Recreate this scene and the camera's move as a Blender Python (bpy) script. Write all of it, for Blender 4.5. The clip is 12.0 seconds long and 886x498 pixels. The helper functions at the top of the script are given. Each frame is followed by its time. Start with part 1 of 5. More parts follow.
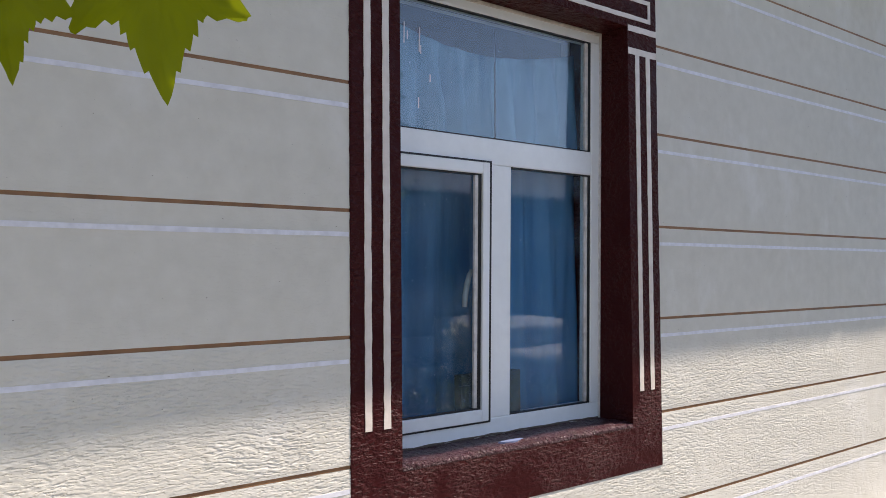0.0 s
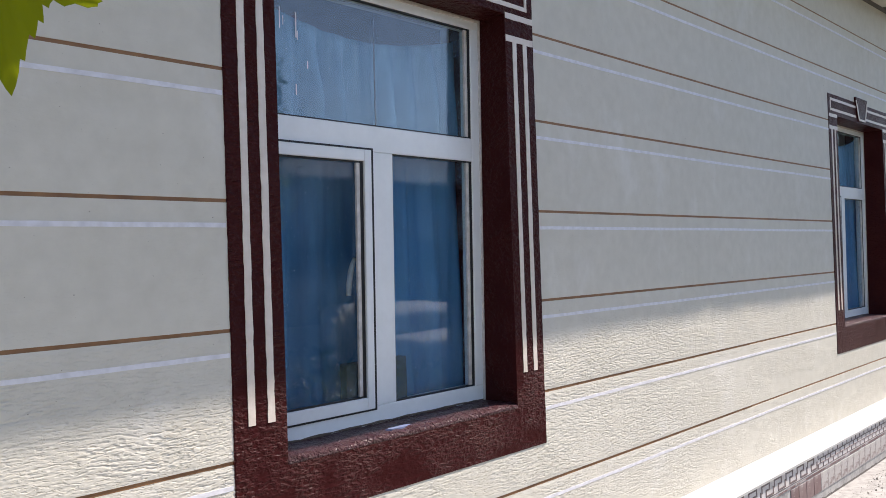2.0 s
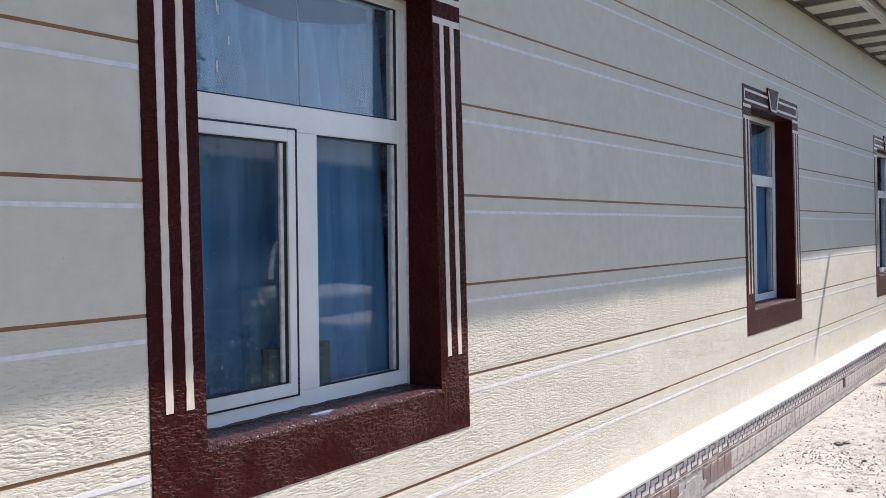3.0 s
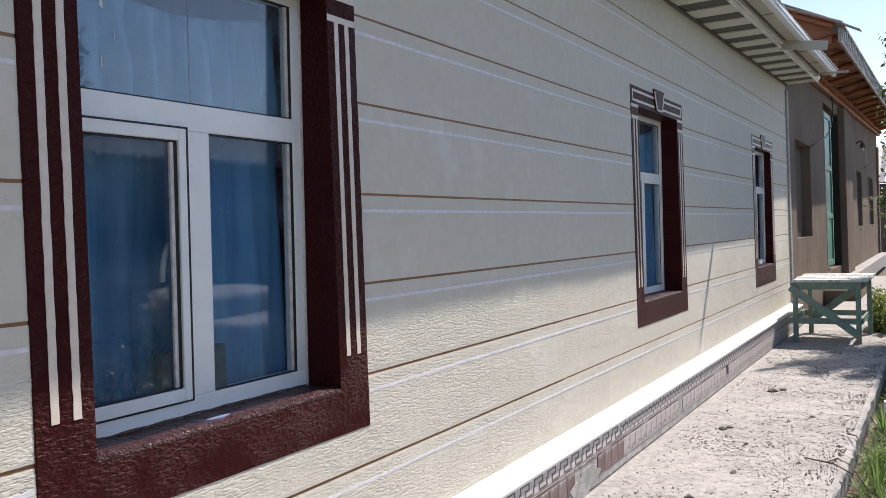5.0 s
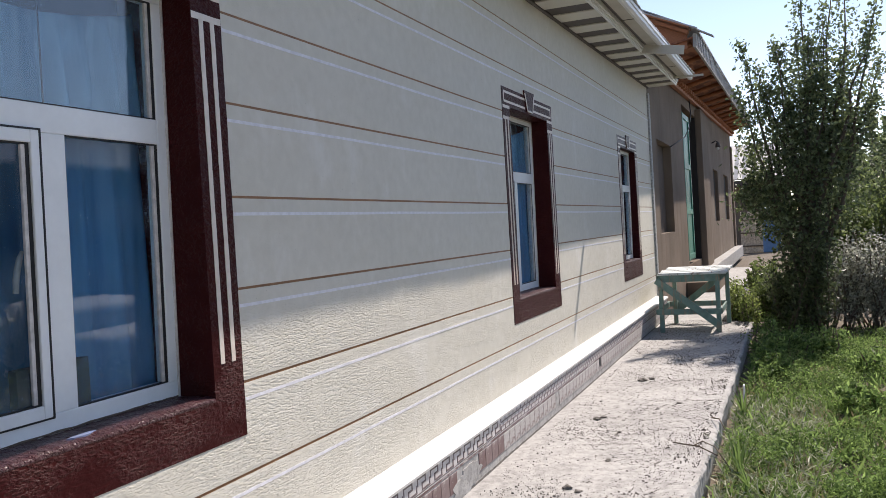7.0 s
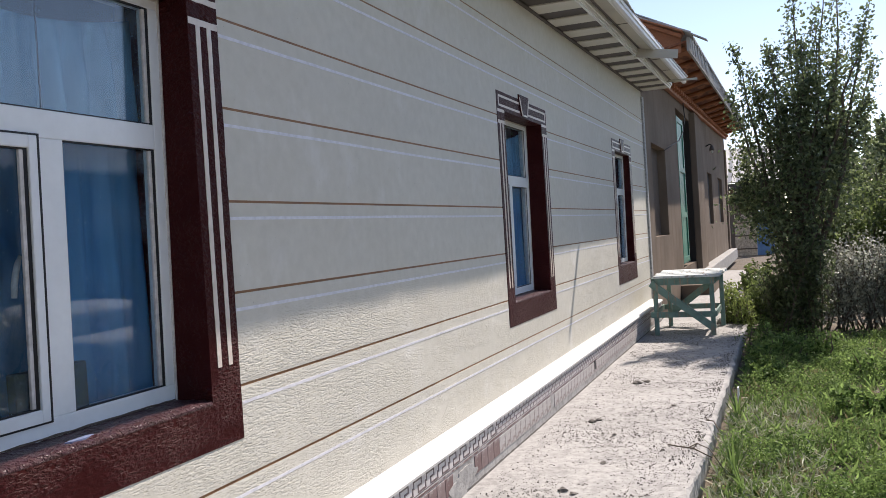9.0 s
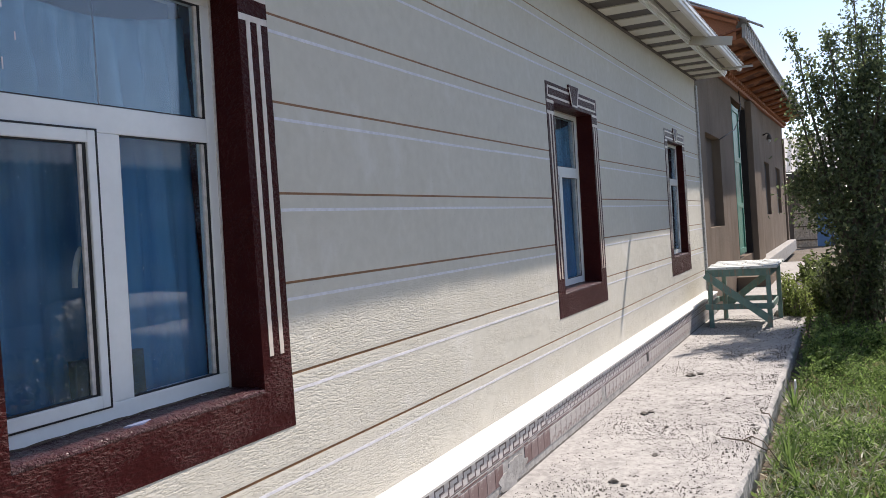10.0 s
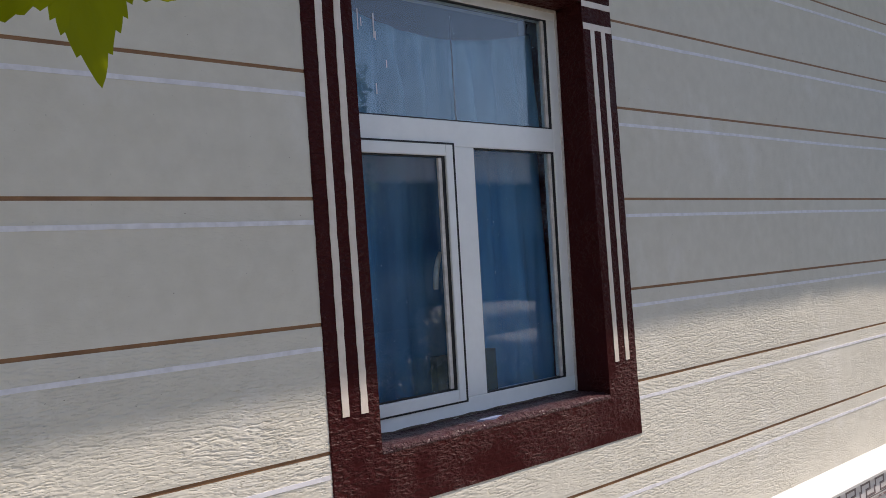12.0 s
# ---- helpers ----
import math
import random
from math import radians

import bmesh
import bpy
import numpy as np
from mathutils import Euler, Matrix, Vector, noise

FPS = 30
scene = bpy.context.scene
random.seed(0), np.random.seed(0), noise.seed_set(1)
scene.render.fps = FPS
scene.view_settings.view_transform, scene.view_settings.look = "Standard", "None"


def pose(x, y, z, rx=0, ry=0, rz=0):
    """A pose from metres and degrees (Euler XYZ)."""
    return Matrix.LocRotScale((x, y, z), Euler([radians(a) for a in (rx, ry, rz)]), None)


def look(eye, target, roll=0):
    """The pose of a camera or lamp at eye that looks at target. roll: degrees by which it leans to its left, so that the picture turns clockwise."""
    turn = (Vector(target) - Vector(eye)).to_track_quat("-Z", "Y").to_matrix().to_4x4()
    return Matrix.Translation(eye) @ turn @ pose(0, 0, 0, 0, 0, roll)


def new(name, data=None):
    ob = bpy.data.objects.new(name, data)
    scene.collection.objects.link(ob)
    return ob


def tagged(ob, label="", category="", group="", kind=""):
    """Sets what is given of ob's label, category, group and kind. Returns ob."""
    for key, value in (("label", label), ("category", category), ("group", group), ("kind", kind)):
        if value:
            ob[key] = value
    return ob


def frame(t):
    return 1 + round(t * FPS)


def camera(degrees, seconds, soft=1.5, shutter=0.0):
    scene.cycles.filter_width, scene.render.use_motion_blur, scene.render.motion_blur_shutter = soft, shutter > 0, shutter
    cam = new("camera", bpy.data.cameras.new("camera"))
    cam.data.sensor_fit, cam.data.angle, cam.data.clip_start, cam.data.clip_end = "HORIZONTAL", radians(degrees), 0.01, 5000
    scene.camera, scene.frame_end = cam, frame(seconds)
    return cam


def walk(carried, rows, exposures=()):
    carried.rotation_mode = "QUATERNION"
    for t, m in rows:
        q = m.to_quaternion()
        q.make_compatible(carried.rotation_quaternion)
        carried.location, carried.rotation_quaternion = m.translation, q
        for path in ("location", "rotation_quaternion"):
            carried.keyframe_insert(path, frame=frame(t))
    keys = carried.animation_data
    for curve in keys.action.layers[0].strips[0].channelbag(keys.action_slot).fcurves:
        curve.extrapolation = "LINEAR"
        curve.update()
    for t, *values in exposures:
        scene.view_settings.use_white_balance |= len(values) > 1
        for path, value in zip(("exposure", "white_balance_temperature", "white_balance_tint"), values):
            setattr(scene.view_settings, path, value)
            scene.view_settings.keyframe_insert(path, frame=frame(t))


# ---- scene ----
cam = camera(55.3, 12.0, soft=0.45)
ROWS = [
    (0.0, -1.389, -2.091, 1.637, 91.90, 0.44, -39.81),
    (0.5, -1.387, -2.094, 1.632, 91.67, 0.76, -41.92),
    (1.0, -1.385, -2.088, 1.632, 91.24, 1.13, -43.97),
    (1.5, -1.375, -2.105, 1.640, 90.64, 1.74, -45.45),
    (2.0, -1.371, -2.102, 1.643, 90.78, 1.92, -47.30),
    (2.5, -1.368, -2.090, 1.645, 90.22, 1.50, -49.60),
    (3.0, -1.358, -2.072, 1.646, 89.47, 1.54, -52.62),
    (3.2, -1.351, -2.064, 1.657, 89.16, 1.31, -53.59),
    (5.0, -1.363, -2.083, 1.652, 89.06, 2.18, -59.45),
    (5.5, -1.359, -2.081, 1.650, 89.06, 2.55, -61.34),
    (6.0, -1.352, -2.078, 1.652, 89.48, 3.58, -63.36),
    (6.5, -1.350, -2.079, 1.661, 89.47, 3.54, -65.14),
    (7.0, -1.344, -2.081, 1.644, 88.82, 3.47, -67.72),
    (7.2, -1.348, -2.078, 1.645, 88.58, 3.59, -68.40),
    (8.0, -1.354, -2.072, 1.642, 88.45, 3.40, -69.90),
    (8.8, -1.363, -2.065, 1.641, 88.71, 3.17, -68.70),
    (9.0, -1.366, -2.087, 1.646, 89.03, 3.58, -68.06),
    (9.5, -1.373, -2.099, 1.627, 89.08, 4.33, -67.29),
    (10.0, -1.377, -2.112, 1.632, 88.80, 3.94, -64.54),
    (10.5, -1.373, -2.131, 1.629, 89.98, 3.39, -58.82),
    (11.0, -1.360, -2.139, 1.629, 91.54, 3.46, -52.40),
    (11.5, -1.357, -2.148, 1.624, 91.80, 3.20, -46.92),
    (12.0, -1.369, -2.131, 1.601, 91.34, 4.11, -41.06),
]
EXPOSURES = [(0.0, 0.76, 7250, 19), (2.5, 0.79, 7150, 18), (5.0, 0.53, 7150, 18), (9.5, 0.53, 7150, 18), (11.0, 0.47, 7200, 19), (12.0, 0.34, 7400, 19)]
walk(cam, [(t, pose(x, y, z, rx, ry, rz)) for t, x, y, z, rx, ry, rz in ROWS], EXPOSURES)

# ---- light ----
SUN_WAY = Vector((-0.77, 0.304, -1.0))  # the way the sunlight travels
world = bpy.data.worlds.new("sky")
scene.world = world
world.use_nodes = True
wt = world.node_tree
sky = wt.nodes.new("ShaderNodeTexSky")
sky.sky_type, sky.sun_disc = "NISHITA", False
sky.sun_elevation, sky.sun_rotation = radians(50.4), radians(111.3)
sky.altitude, sky.air_density, sky.dust_density, sky.ozone_density = 900, 0.85, 0.6, 1.3
wt.nodes["Background"].inputs["Strength"].default_value = 0.15
wt.links.new(sky.outputs["Color"], wt.nodes["Background"].inputs["Color"])
sun = new("sun", bpy.data.lights.new("sun", "SUN"))
sun.data.energy, sun.data.angle, sun.data.color = 4.4, radians(0.6), (1.0, 0.98, 0.94)
sun.matrix_world = look((10, -6, 14), Vector((10, -6, 14)) + SUN_WAY)


# ---- materials ----
class Nodes:
    """A node material with short calls."""

    def __init__(self, name):
        self.m = bpy.data.materials.new(name)
        self.m.use_nodes = True
        self.t = self.m.node_tree
        self.b = self.t.nodes["Principled BSDF"]
        self.pos = self.add("ShaderNodeTexCoord").outputs["Object"]

    def add(self, kind, **sets):
        n = self.t.nodes.new(kind)
        for k, v in sets.items():
            if k in n.inputs:
                n.inputs[k].default_value = v
        return n

    def link(self, a, b):
        self.t.links.new(a, b)

    def scaled(self, sx, sy, sz):
        n = self.add("ShaderNodeMapping")
        n.inputs["Scale"].default_value = (sx, sy, sz)
        self.link(self.pos, n.inputs["Vector"])
        return n.outputs["Vector"]

    def noise(self, scale, detail=4.0, vec=None, rough=0.55):
        n = self.add("ShaderNodeTexNoise", Scale=scale, Detail=detail, Roughness=rough)
        self.link(vec or self.pos, n.inputs["Vector"])
        return n.outputs["Fac"]

    def ramp(self, fac, stops):
        n = self.add("ShaderNodeValToRGB")
        e = n.color_ramp.elements
        while len(e) < len(stops):
            e.new(0.5)
        for q, (p, c) in zip(e, stops):
            q.position, q.color = p, (c if len(c) == 4 else (*c, 1))
        self.link(fac, n.inputs["Fac"])
        return n.outputs["Color"]

    def mix(self, fac, a, b, how="MIX"):
        n = self.t.nodes.new("ShaderNodeMix")
        n.data_type, n.blend_type = "RGBA", how
        for v, k in ((fac, 0), (a, 6), (b, 7)):
            if isinstance(v, (int, float)):
                n.inputs[k].default_value = v
            elif isinstance(v, tuple):
                n.inputs[k].default_value = (*v, 1)
            else:
                self.link(v, n.inputs[k])
        return n.outputs[2]

    def bump(self, height, strength=0.5, dist=0.01, below=None):
        n = self.add("ShaderNodeBump", Strength=strength, Distance=dist)
        self.link(height, n.inputs["Height"])
        if below is not None:
            self.link(below, n.inputs["Normal"])
        return n.outputs["Normal"]

    def done(self, color=None, rough=0.6, normal=None, metal=0.0, spec=None):
        for v, k in ((color, "Base Color"), (rough, "Roughness"), (metal, "Metallic"), (spec, "Specular IOR Level")):
            if v is None:
                continue
            if isinstance(v, (int, float)):
                self.b.inputs[k].default_value = v
            elif isinstance(v, tuple):
                self.b.inputs[k].default_value = (*v, 1)
            else:
                self.link(v, self.b.inputs[k])
        if normal is not None:
            self.link(normal, self.b.inputs["Normal"])
        return self.m


def plain(name, c, rough=0.6, vary=0.15, scale=6.0, grain=60.0, bump=0.2, metal=0.0, dist=0.003):
    """A surface of one colour with blotches, fine grain and relief."""
    n = Nodes(name)
    a = tuple(v * (1 - vary) for v in c)
    b = tuple(min(1, v * (1 + vary)) for v in c)
    col = n.ramp(n.noise(scale, 5), [(0.3, a), (0.7, b)])
    fine = n.noise(grain, 3)
    col = n.mix(0.25, col, n.ramp(fine, [(0.3, a), (0.7, b)]))
    return n.done(col, rough, n.bump(fine, bump, dist), metal)


def plaster_mat():
    n = Nodes("cream_grained_plaster")
    broad = n.noise(0.9, 4)
    col = n.ramp(broad, [(0.3, (0.614, 0.597, 0.510)), (0.7, (0.674, 0.657, 0.570))])
    fine = n.noise(14, 6)
    col = n.mix(0.35, col, n.ramp(fine, [(0.32, (0.555, 0.52, 0.44)), (0.68, (0.70, 0.662, 0.58))]))
    bloom = n.ramp(n.noise(1.0, 5, n.scaled(2.6, 2.6, 1.7), 0.65), [(0.56, (0, 0, 0)), (0.70, (0.4, 0.4, 0.4))])
    col = n.mix(bloom, col, (0.78, 0.77, 0.73))
    specks = n.ramp(n.noise(75, 2, n.scaled(1, 1, 1.6)), [(0.738, (0, 0, 0)), (0.76, (1, 1, 1))])
    col = n.mix(specks, col, (0.20, 0.18, 0.15))
    # wrinkles of the brush-drawn coat: long in x, short in z, in patches
    w1 = n.noise(1.0, 3, n.scaled(36, 36, 150), 0.55)
    w2 = n.noise(1.0, 3, n.scaled(60, 60, 110), 0.5)
    patch = n.ramp(n.noise(1.0, 3, n.scaled(2.2, 2.2, 4.5)), [(0.38, (0.10, 0.10, 0.10)), (0.54, (1, 1, 1))])
    ridges = n.ramp(w1, [(0.38, (0, 0, 0)), (0.47, (1, 1, 1))])
    ridges = n.mix(1.0, ridges, patch, "MULTIPLY")
    sep = n.add("ShaderNodeSeparateXYZ")
    n.link(n.pos, sep.inputs[0])
    span = n.add("ShaderNodeMapRange")
    n.link(sep.outputs["X"], span.inputs["Value"])
    for k, v in (("From Min", 2.5), ("From Max", 3.5), ("To Min", 0.6), ("To Max", 0.7)):
        span.inputs[k].default_value = v
    ridges = n.mix(1.0, ridges, span.outputs[0], "MULTIPLY")  # nearer, part of the coat is modelled in the panels themselves
    low = n.add("ShaderNodeMapRange")
    n.link(sep.outputs["Z"], low.inputs["Value"])
    for k, v in (("From Min", 1.26), ("From Max", 1.42), ("To Min", 1.0), ("To Max", 0.12)):
        low.inputs[k].default_value = v
    ridges = n.mix(1.0, ridges, low.outputs[0], "MULTIPLY")  # and finer above breast height
    nb = n.bump(ridges, 0.8, 0.0044)
    nb = n.bump(w2, 0.36, 0.002, nb)
    return n.done(col, 0.7, nb, spec=0.12)


def brown_mat():
    n = Nodes("dark_brown_gloss_paint")
    col = n.ramp(n.noise(5, 4), [(0.3, (0.038, 0.0075, 0.0078)), (0.7, (0.058, 0.0115, 0.011))])
    w1 = n.noise(1.0, 3, n.scaled(38, 38, 74))
    wrinkle = n.ramp(w1, [(0.4, (0, 0, 0)), (0.62, (1, 1, 1))])
    wrinkle = n.mix(1.0, wrinkle, n.ramp(n.noise(5, 3), [(0.36, (0.15, 0.15, 0.15)), (0.58, (1, 1, 1))]), "MULTIPLY")
    nb = n.bump(wrinkle, 1.0, 0.006)
    nb = n.bump(n.noise(140, 3), 0.10, 0.002, nb)
    return n.done(col, 0.33, nb, spec=0.07)


def sill_mat():
    n = Nodes("glossy_brown_sill_paint")
    col = n.ramp(n.noise(9, 5), [(0.3, (0.040, 0.012, 0.015)), (0.7, (0.072, 0.022, 0.027))])
    lumps = n.ramp(n.noise(1.0, 3, n.scaled(70, 70, 70)), [(0.40, (0, 0, 0)), (0.62, (1, 1, 1))])
    nb = n.bump(lumps, 1.0, 0.006)
    nb = n.bump(n.noise(160, 3), 0.25, 0.002, nb)
    return n.done(col, 0.36, nb, spec=0.32)


def white_line_mat():
    n = Nodes("white_line_paint")
    col = n.ramp(n.noise(30, 4), [(0.35, (0.65, 0.65, 0.67)), (0.6, (0.77, 0.77, 0.80))])
    return n.done(col, 0.5, n.bump(n.noise(60, 3, n.scaled(0.5, 1, 1)), 0.3, 0.003))


def stripe_mat():
    n = Nodes("cream_stripe_paint")
    col = n.ramp(n.noise(25, 4), [(0.3, (0.66, 0.58, 0.50)), (0.7, (0.76, 0.69, 0.61))])
    return n.done(col, 0.45, n.bump(n.noise(60, 3), 0.3, 0.003))


def groove_mat():
    n = Nodes("ochre_brown_groove_paint")
    col = n.ramp(n.noise(9, 4, n.scaled(1, 1, 1)), [(0.3, (0.20, 0.095, 0.042)), (0.7, (0.35, 0.175, 0.075))])
    return n.done(col, 0.6, n.bump(n.noise(90, 3), 0.4, 0.003))


def concrete_mat(name, c, bump=0.5):
    n = Nodes(name)
    a, b = tuple(v * 0.70 for v in c), tuple(min(1, v * 1.18) for v in c)
    col = n.ramp(n.noise(1.3, 6), [(0.3, a), (0.7, b)])
    col = n.mix(0.35, col, n.ramp(n.noise(4.5, 6), [(0.38, tuple(v * 0.55 for v in c)), (0.56, b)]))
    col = n.mix(0.4, col, n.ramp(n.noise(18, 6), [(0.35, tuple(v * 0.55 for v in c)), (0.6, b)]))
    dark = n.ramp(n.noise(60, 3), [(0.64, (0, 0, 0)), (0.72, (1, 1, 1))])
    col = n.mix(dark, col, tuple(v * 0.4 for v in c))
    nb = n.bump(n.noise(9, 5), 0.35, 0.02)
    nb = n.bump(n.noise(55, 4), bump, 0.006, nb)
    return n.done(col, 0.85, nb, spec=0.2)


def tile_mat(name, wash):
    n = Nodes(name)
    col = n.ramp(n.noise(5, 6), [(0.40, (0.14, 0.075, 0.07)), (0.52, (0.20, 0.135, 0.13)), (0.57, (0.46, 0.43, 0.41)), (0.66, (0.52, 0.49, 0.47))])
    rnd = n.add("ShaderNodeObjectInfo").outputs["Random"]
    col = n.mix(0.35, col, n.ramp(rnd, [(0.0, (0.13, 0.07, 0.065)), (0.6, (0.27, 0.20, 0.19)), (1.0, (0.46, 0.43, 0.41))]))
    lime = n.ramp(n.noise(1.0, 5, n.scaled(6, 6, 9), 0.65), [(0.62 - 0.3 * wash, (0, 0, 0)), (0.66 - 0.2 * wash, (0.85, 0.85, 0.85))])
    col = n.mix(lime, col, (0.50, 0.48, 0.455))
    return n.done(col, 0.7, n.bump(n.noise(50, 4), 0.5, 0.004))


def mud_mat():
    n = Nodes("mud_plaster")
    col = n.ramp(n.noise(0.8, 5), [(0.3, (0.165, 0.13, 0.10)), (0.7, (0.235, 0.187, 0.145))])
    runs = n.ramp(n.noise(2.0, 4, n.scaled(1.6, 1, 0.25)), [(0.55, (0, 0, 0)), (0.75, (0.6, 0.6, 0.6))])
    col = n.mix(runs, col, (0.13, 0.10, 0.075))
    return n.done(col, 0.9, n.bump(n.noise(14, 6), 0.5, 0.02), spec=0.1)


def wood_mat(name, c, rough=0.6, along="x", bump=0.4):
    n = Nodes(name)
    s = {"x": (1.0, 14, 14), "y": (14, 1.0, 14), "z": (14, 14, 1.0)}[along]
    g = n.noise(4, 5, n.scaled(*s), 0.6)
    col = n.ramp(g, [(0.3, tuple(v * 0.6 for v in c)), (0.7, tuple(min(1, v * 1.2) for v in c))])
    rnd = n.add("ShaderNodeObjectInfo").outputs["Random"]
    col = n.mix(0.3, col, n.ramp(rnd, [(0.0, tuple(v * 0.6 for v in c)), (1.0, tuple(min(1, v * 1.25) for v in c))]))
    return n.done(col, rough, n.bump(g, bump, 0.004))


def eave_mat():
    n = Nodes("red_boarding_light_patches")
    # the brighter patches paint in dappled light under the eave
    patch = n.noise(1.0, 2, n.scaled(1.5, 6.0, 1.0), 0.4)
    col = n.ramp(patch, [(0.42, (0.13, 0.042, 0.022)), (0.50, (0.24, 0.085, 0.042)), (0.56, (0.46, 0.19, 0.095))])
    col = n.mix(0.3, col, n.ramp(n.noise(14, 4), [(0.3, (0.14, 0.05, 0.025)), (0.7, (0.40, 0.16, 0.08))]))
    return n.done(col, 0.75, n.bump(patch, 0.5, 0.03))


def worn_paint(name, paint, wood, cut=0.52, along="x"):
    n = Nodes(name)
    s = {"x": (0.4, 3, 3), "y": (3, 0.4, 3), "z": (3, 3, 0.4)}[along]
    wear = n.ramp(n.noise(7, 6, n.scaled(*s), 0.65), [(cut, (0, 0, 0)), (cut + 0.06, (1, 1, 1))])
    pc = n.ramp(n.noise(12, 4), [(0.3, tuple(v * 0.8 for v in paint)), (0.7, tuple(min(1, v * 1.15) for v in paint))])
    wc = n.ramp(n.noise(40, 4), [(0.3, tuple(v * 0.7 for v in wood)), (0.7, wood)])
    return n.done(n.mix(wear, pc, wc), 0.7, n.bump(wear, 0.3, 0.002))


def leaf_mat(name, lo, hi, trans=0.45, spec=0.3):
    n = Nodes(name)
    rnd = n.add("ShaderNodeNewGeometry").outputs["Random Per Island"]
    col = n.ramp(rnd, [(0.0, lo), (0.8, hi), (1.0, tuple(min(1, v * 1.5) for v in hi))])
    col = n.mix(0.2, col, n.ramp(n.noise(3, 3), [(0.3, lo), (0.7, hi)]))
    n.done(col, 0.42, spec=spec)
    tr = n.add("ShaderNodeBsdfTranslucent")
    n.link(col, tr.inputs["Color"])
    mx = n.add("ShaderNodeMixShader", Fac=trans)
    n.link(n.b.outputs[0], mx.inputs[1])
    n.link(tr.outputs[0], mx.inputs[2])
    n.link(mx.outputs[0], n.t.nodes["Material Output"].inputs["Surface"])
    return n.m


def glass_mat():
    n = Nodes("window_glass")
    lw = n.add("ShaderNodeLayerWeight", Blend=0.5)
    rise = n.add("ShaderNodeMath")
    rise.operation = "POWER"
    n.link(lw.outputs["Facing"], rise.inputs[0])
    rise.inputs[1].default_value = 4.0
    fac = n.add("ShaderNodeMapRange")
    n.link(rise.outputs[0], fac.inputs["Value"])
    fac.inputs["To Min"].default_value, fac.inputs["To Max"].default_value = 0.06, 0.5
    wavy = n.bump(n.noise(1.4, 2), 0.03, 0.02)
    gl = n.add("ShaderNodeBsdfGlossy", Roughness=0.002)
    gl.inputs["Color"].default_value = (0.94, 0.97, 1.0, 1)
    n.link(wavy, gl.inputs["Normal"])
    tp = n.add("ShaderNodeBsdfTransparent")
    tp.inputs["Color"].default_value = (0.90, 0.95, 0.97, 1)
    mx = n.add("ShaderNodeMixShader")
    n.link(fac.outputs[0], mx.inputs[0])
    n.link(tp.outputs[0], mx.inputs[1])
    n.link(gl.outputs[0], mx.inputs[2])
    # splashes of dried dirt and paint on the pane, and a painted bluish haze
    spots = n.ramp(n.noise(1.0, 2, n.scaled(120, 120, 80)), [(0.748, (0, 0, 0)), (0.762, (1, 1, 1))])
    haze = n.ramp(n.noise(2.6, 5, None, 0.6), [(0.40, (0.0, 0.0, 0.0)), (0.72, (0.11, 0.11, 0.11))])
    # holds both the splashes and the painted haze
    dirt = n.mix(1.0, spots, haze, "ADD")
    df = n.add("ShaderNodeBsdfDiffuse")
    df.inputs["Color"].default_value = (0.36, 0.55, 0.70, 1)
    mx2 = n.add("ShaderNodeMixShader")
    n.link(dirt, mx2.inputs[0])
    n.link(mx.outputs[0], mx2.inputs[1])
    n.link(df.outputs[0], mx2.inputs[2])
    n.link(mx2.outputs[0], n.t.nodes["Material Output"].inputs["Surface"])
    return n.m


def cloth_mat(name, lo, hi):
    n = Nodes(name)
    # upright lo-to-hi streaks paint in light and shade of the folds
    col = n.ramp(n.noise(3, 4, n.scaled(4, 1, 0.3)), [(0.3, lo), (0.7, hi)])
    return n.done(col, 0.8, n.bump(n.noise(180, 2), 0.2, 0.001))


M_PLASTER, M_BROWN, M_WHITE, M_STRIPE, M_GROOVE = plaster_mat(), brown_mat(), white_line_mat(), stripe_mat(), groove_mat()
M_PVC = plain("white_pvc", (0.84, 0.87, 0.86), 0.32, 0.05, 8, 40, 0.05)
M_OLDPVC = plain("chalky_frame_edge", (0.62, 0.59, 0.55), 0.6, 0.25, 25, 80, 0.5)
M_GASKET = plain("black_gasket", (0.012, 0.012, 0.013), 0.5)
M_GLASS = glass_mat()
M_CURTAIN = cloth_mat("pale_blue_curtain", (0.050, 0.19, 0.30), (0.23, 0.455, 0.60))
M_CURTAIN2 = cloth_mat("blue_curtain", (0.042, 0.19, 0.375), (0.11, 0.325, 0.53))
# darker copy of the blue curtain, for the dark reflection in the casement
M_CURTAIN3 = cloth_mat("reflection_dimmed_curtain", (0.024, 0.122, 0.25), (0.072, 0.245, 0.41))
M_SLAB = concrete_mat("rough_concrete_slab", (0.40, 0.39, 0.37))
M_PLINTH = concrete_mat("grey_concrete_plinth", (0.42, 0.41, 0.39))
M_LEDGE = plain("white_ledge_paint", (0.72, 0.70, 0.665), 0.6, 0.06, 4, 40, 0.3)
M_MUD = mud_mat()
M_SOIL = plain("dry_garden_soil", (0.13, 0.105, 0.075), 0.95, 0.35, 2, 40, 0.8, 0, 0.02)
M_SOFFIT = plain("cream_soffit_sheet", (0.62, 0.60, 0.53), 0.45, 0.06, 5, 50, 0.1)
# dark sheet colour, also used where gaps only lie in shade
M_DARKGAP = plain("dark_sheet_and_gap_shade", (0.075, 0.062, 0.055), 0.6, 0.2)
M_GUTTER = plain("white_gutter_sheet", (0.72, 0.72, 0.70), 0.4, 0.08, 4, 50, 0.1)
M_GUTTERIN = plain("beige_gutter_sheet", (0.46, 0.43, 0.36), 0.5, 0.1, 4, 50, 0.1)
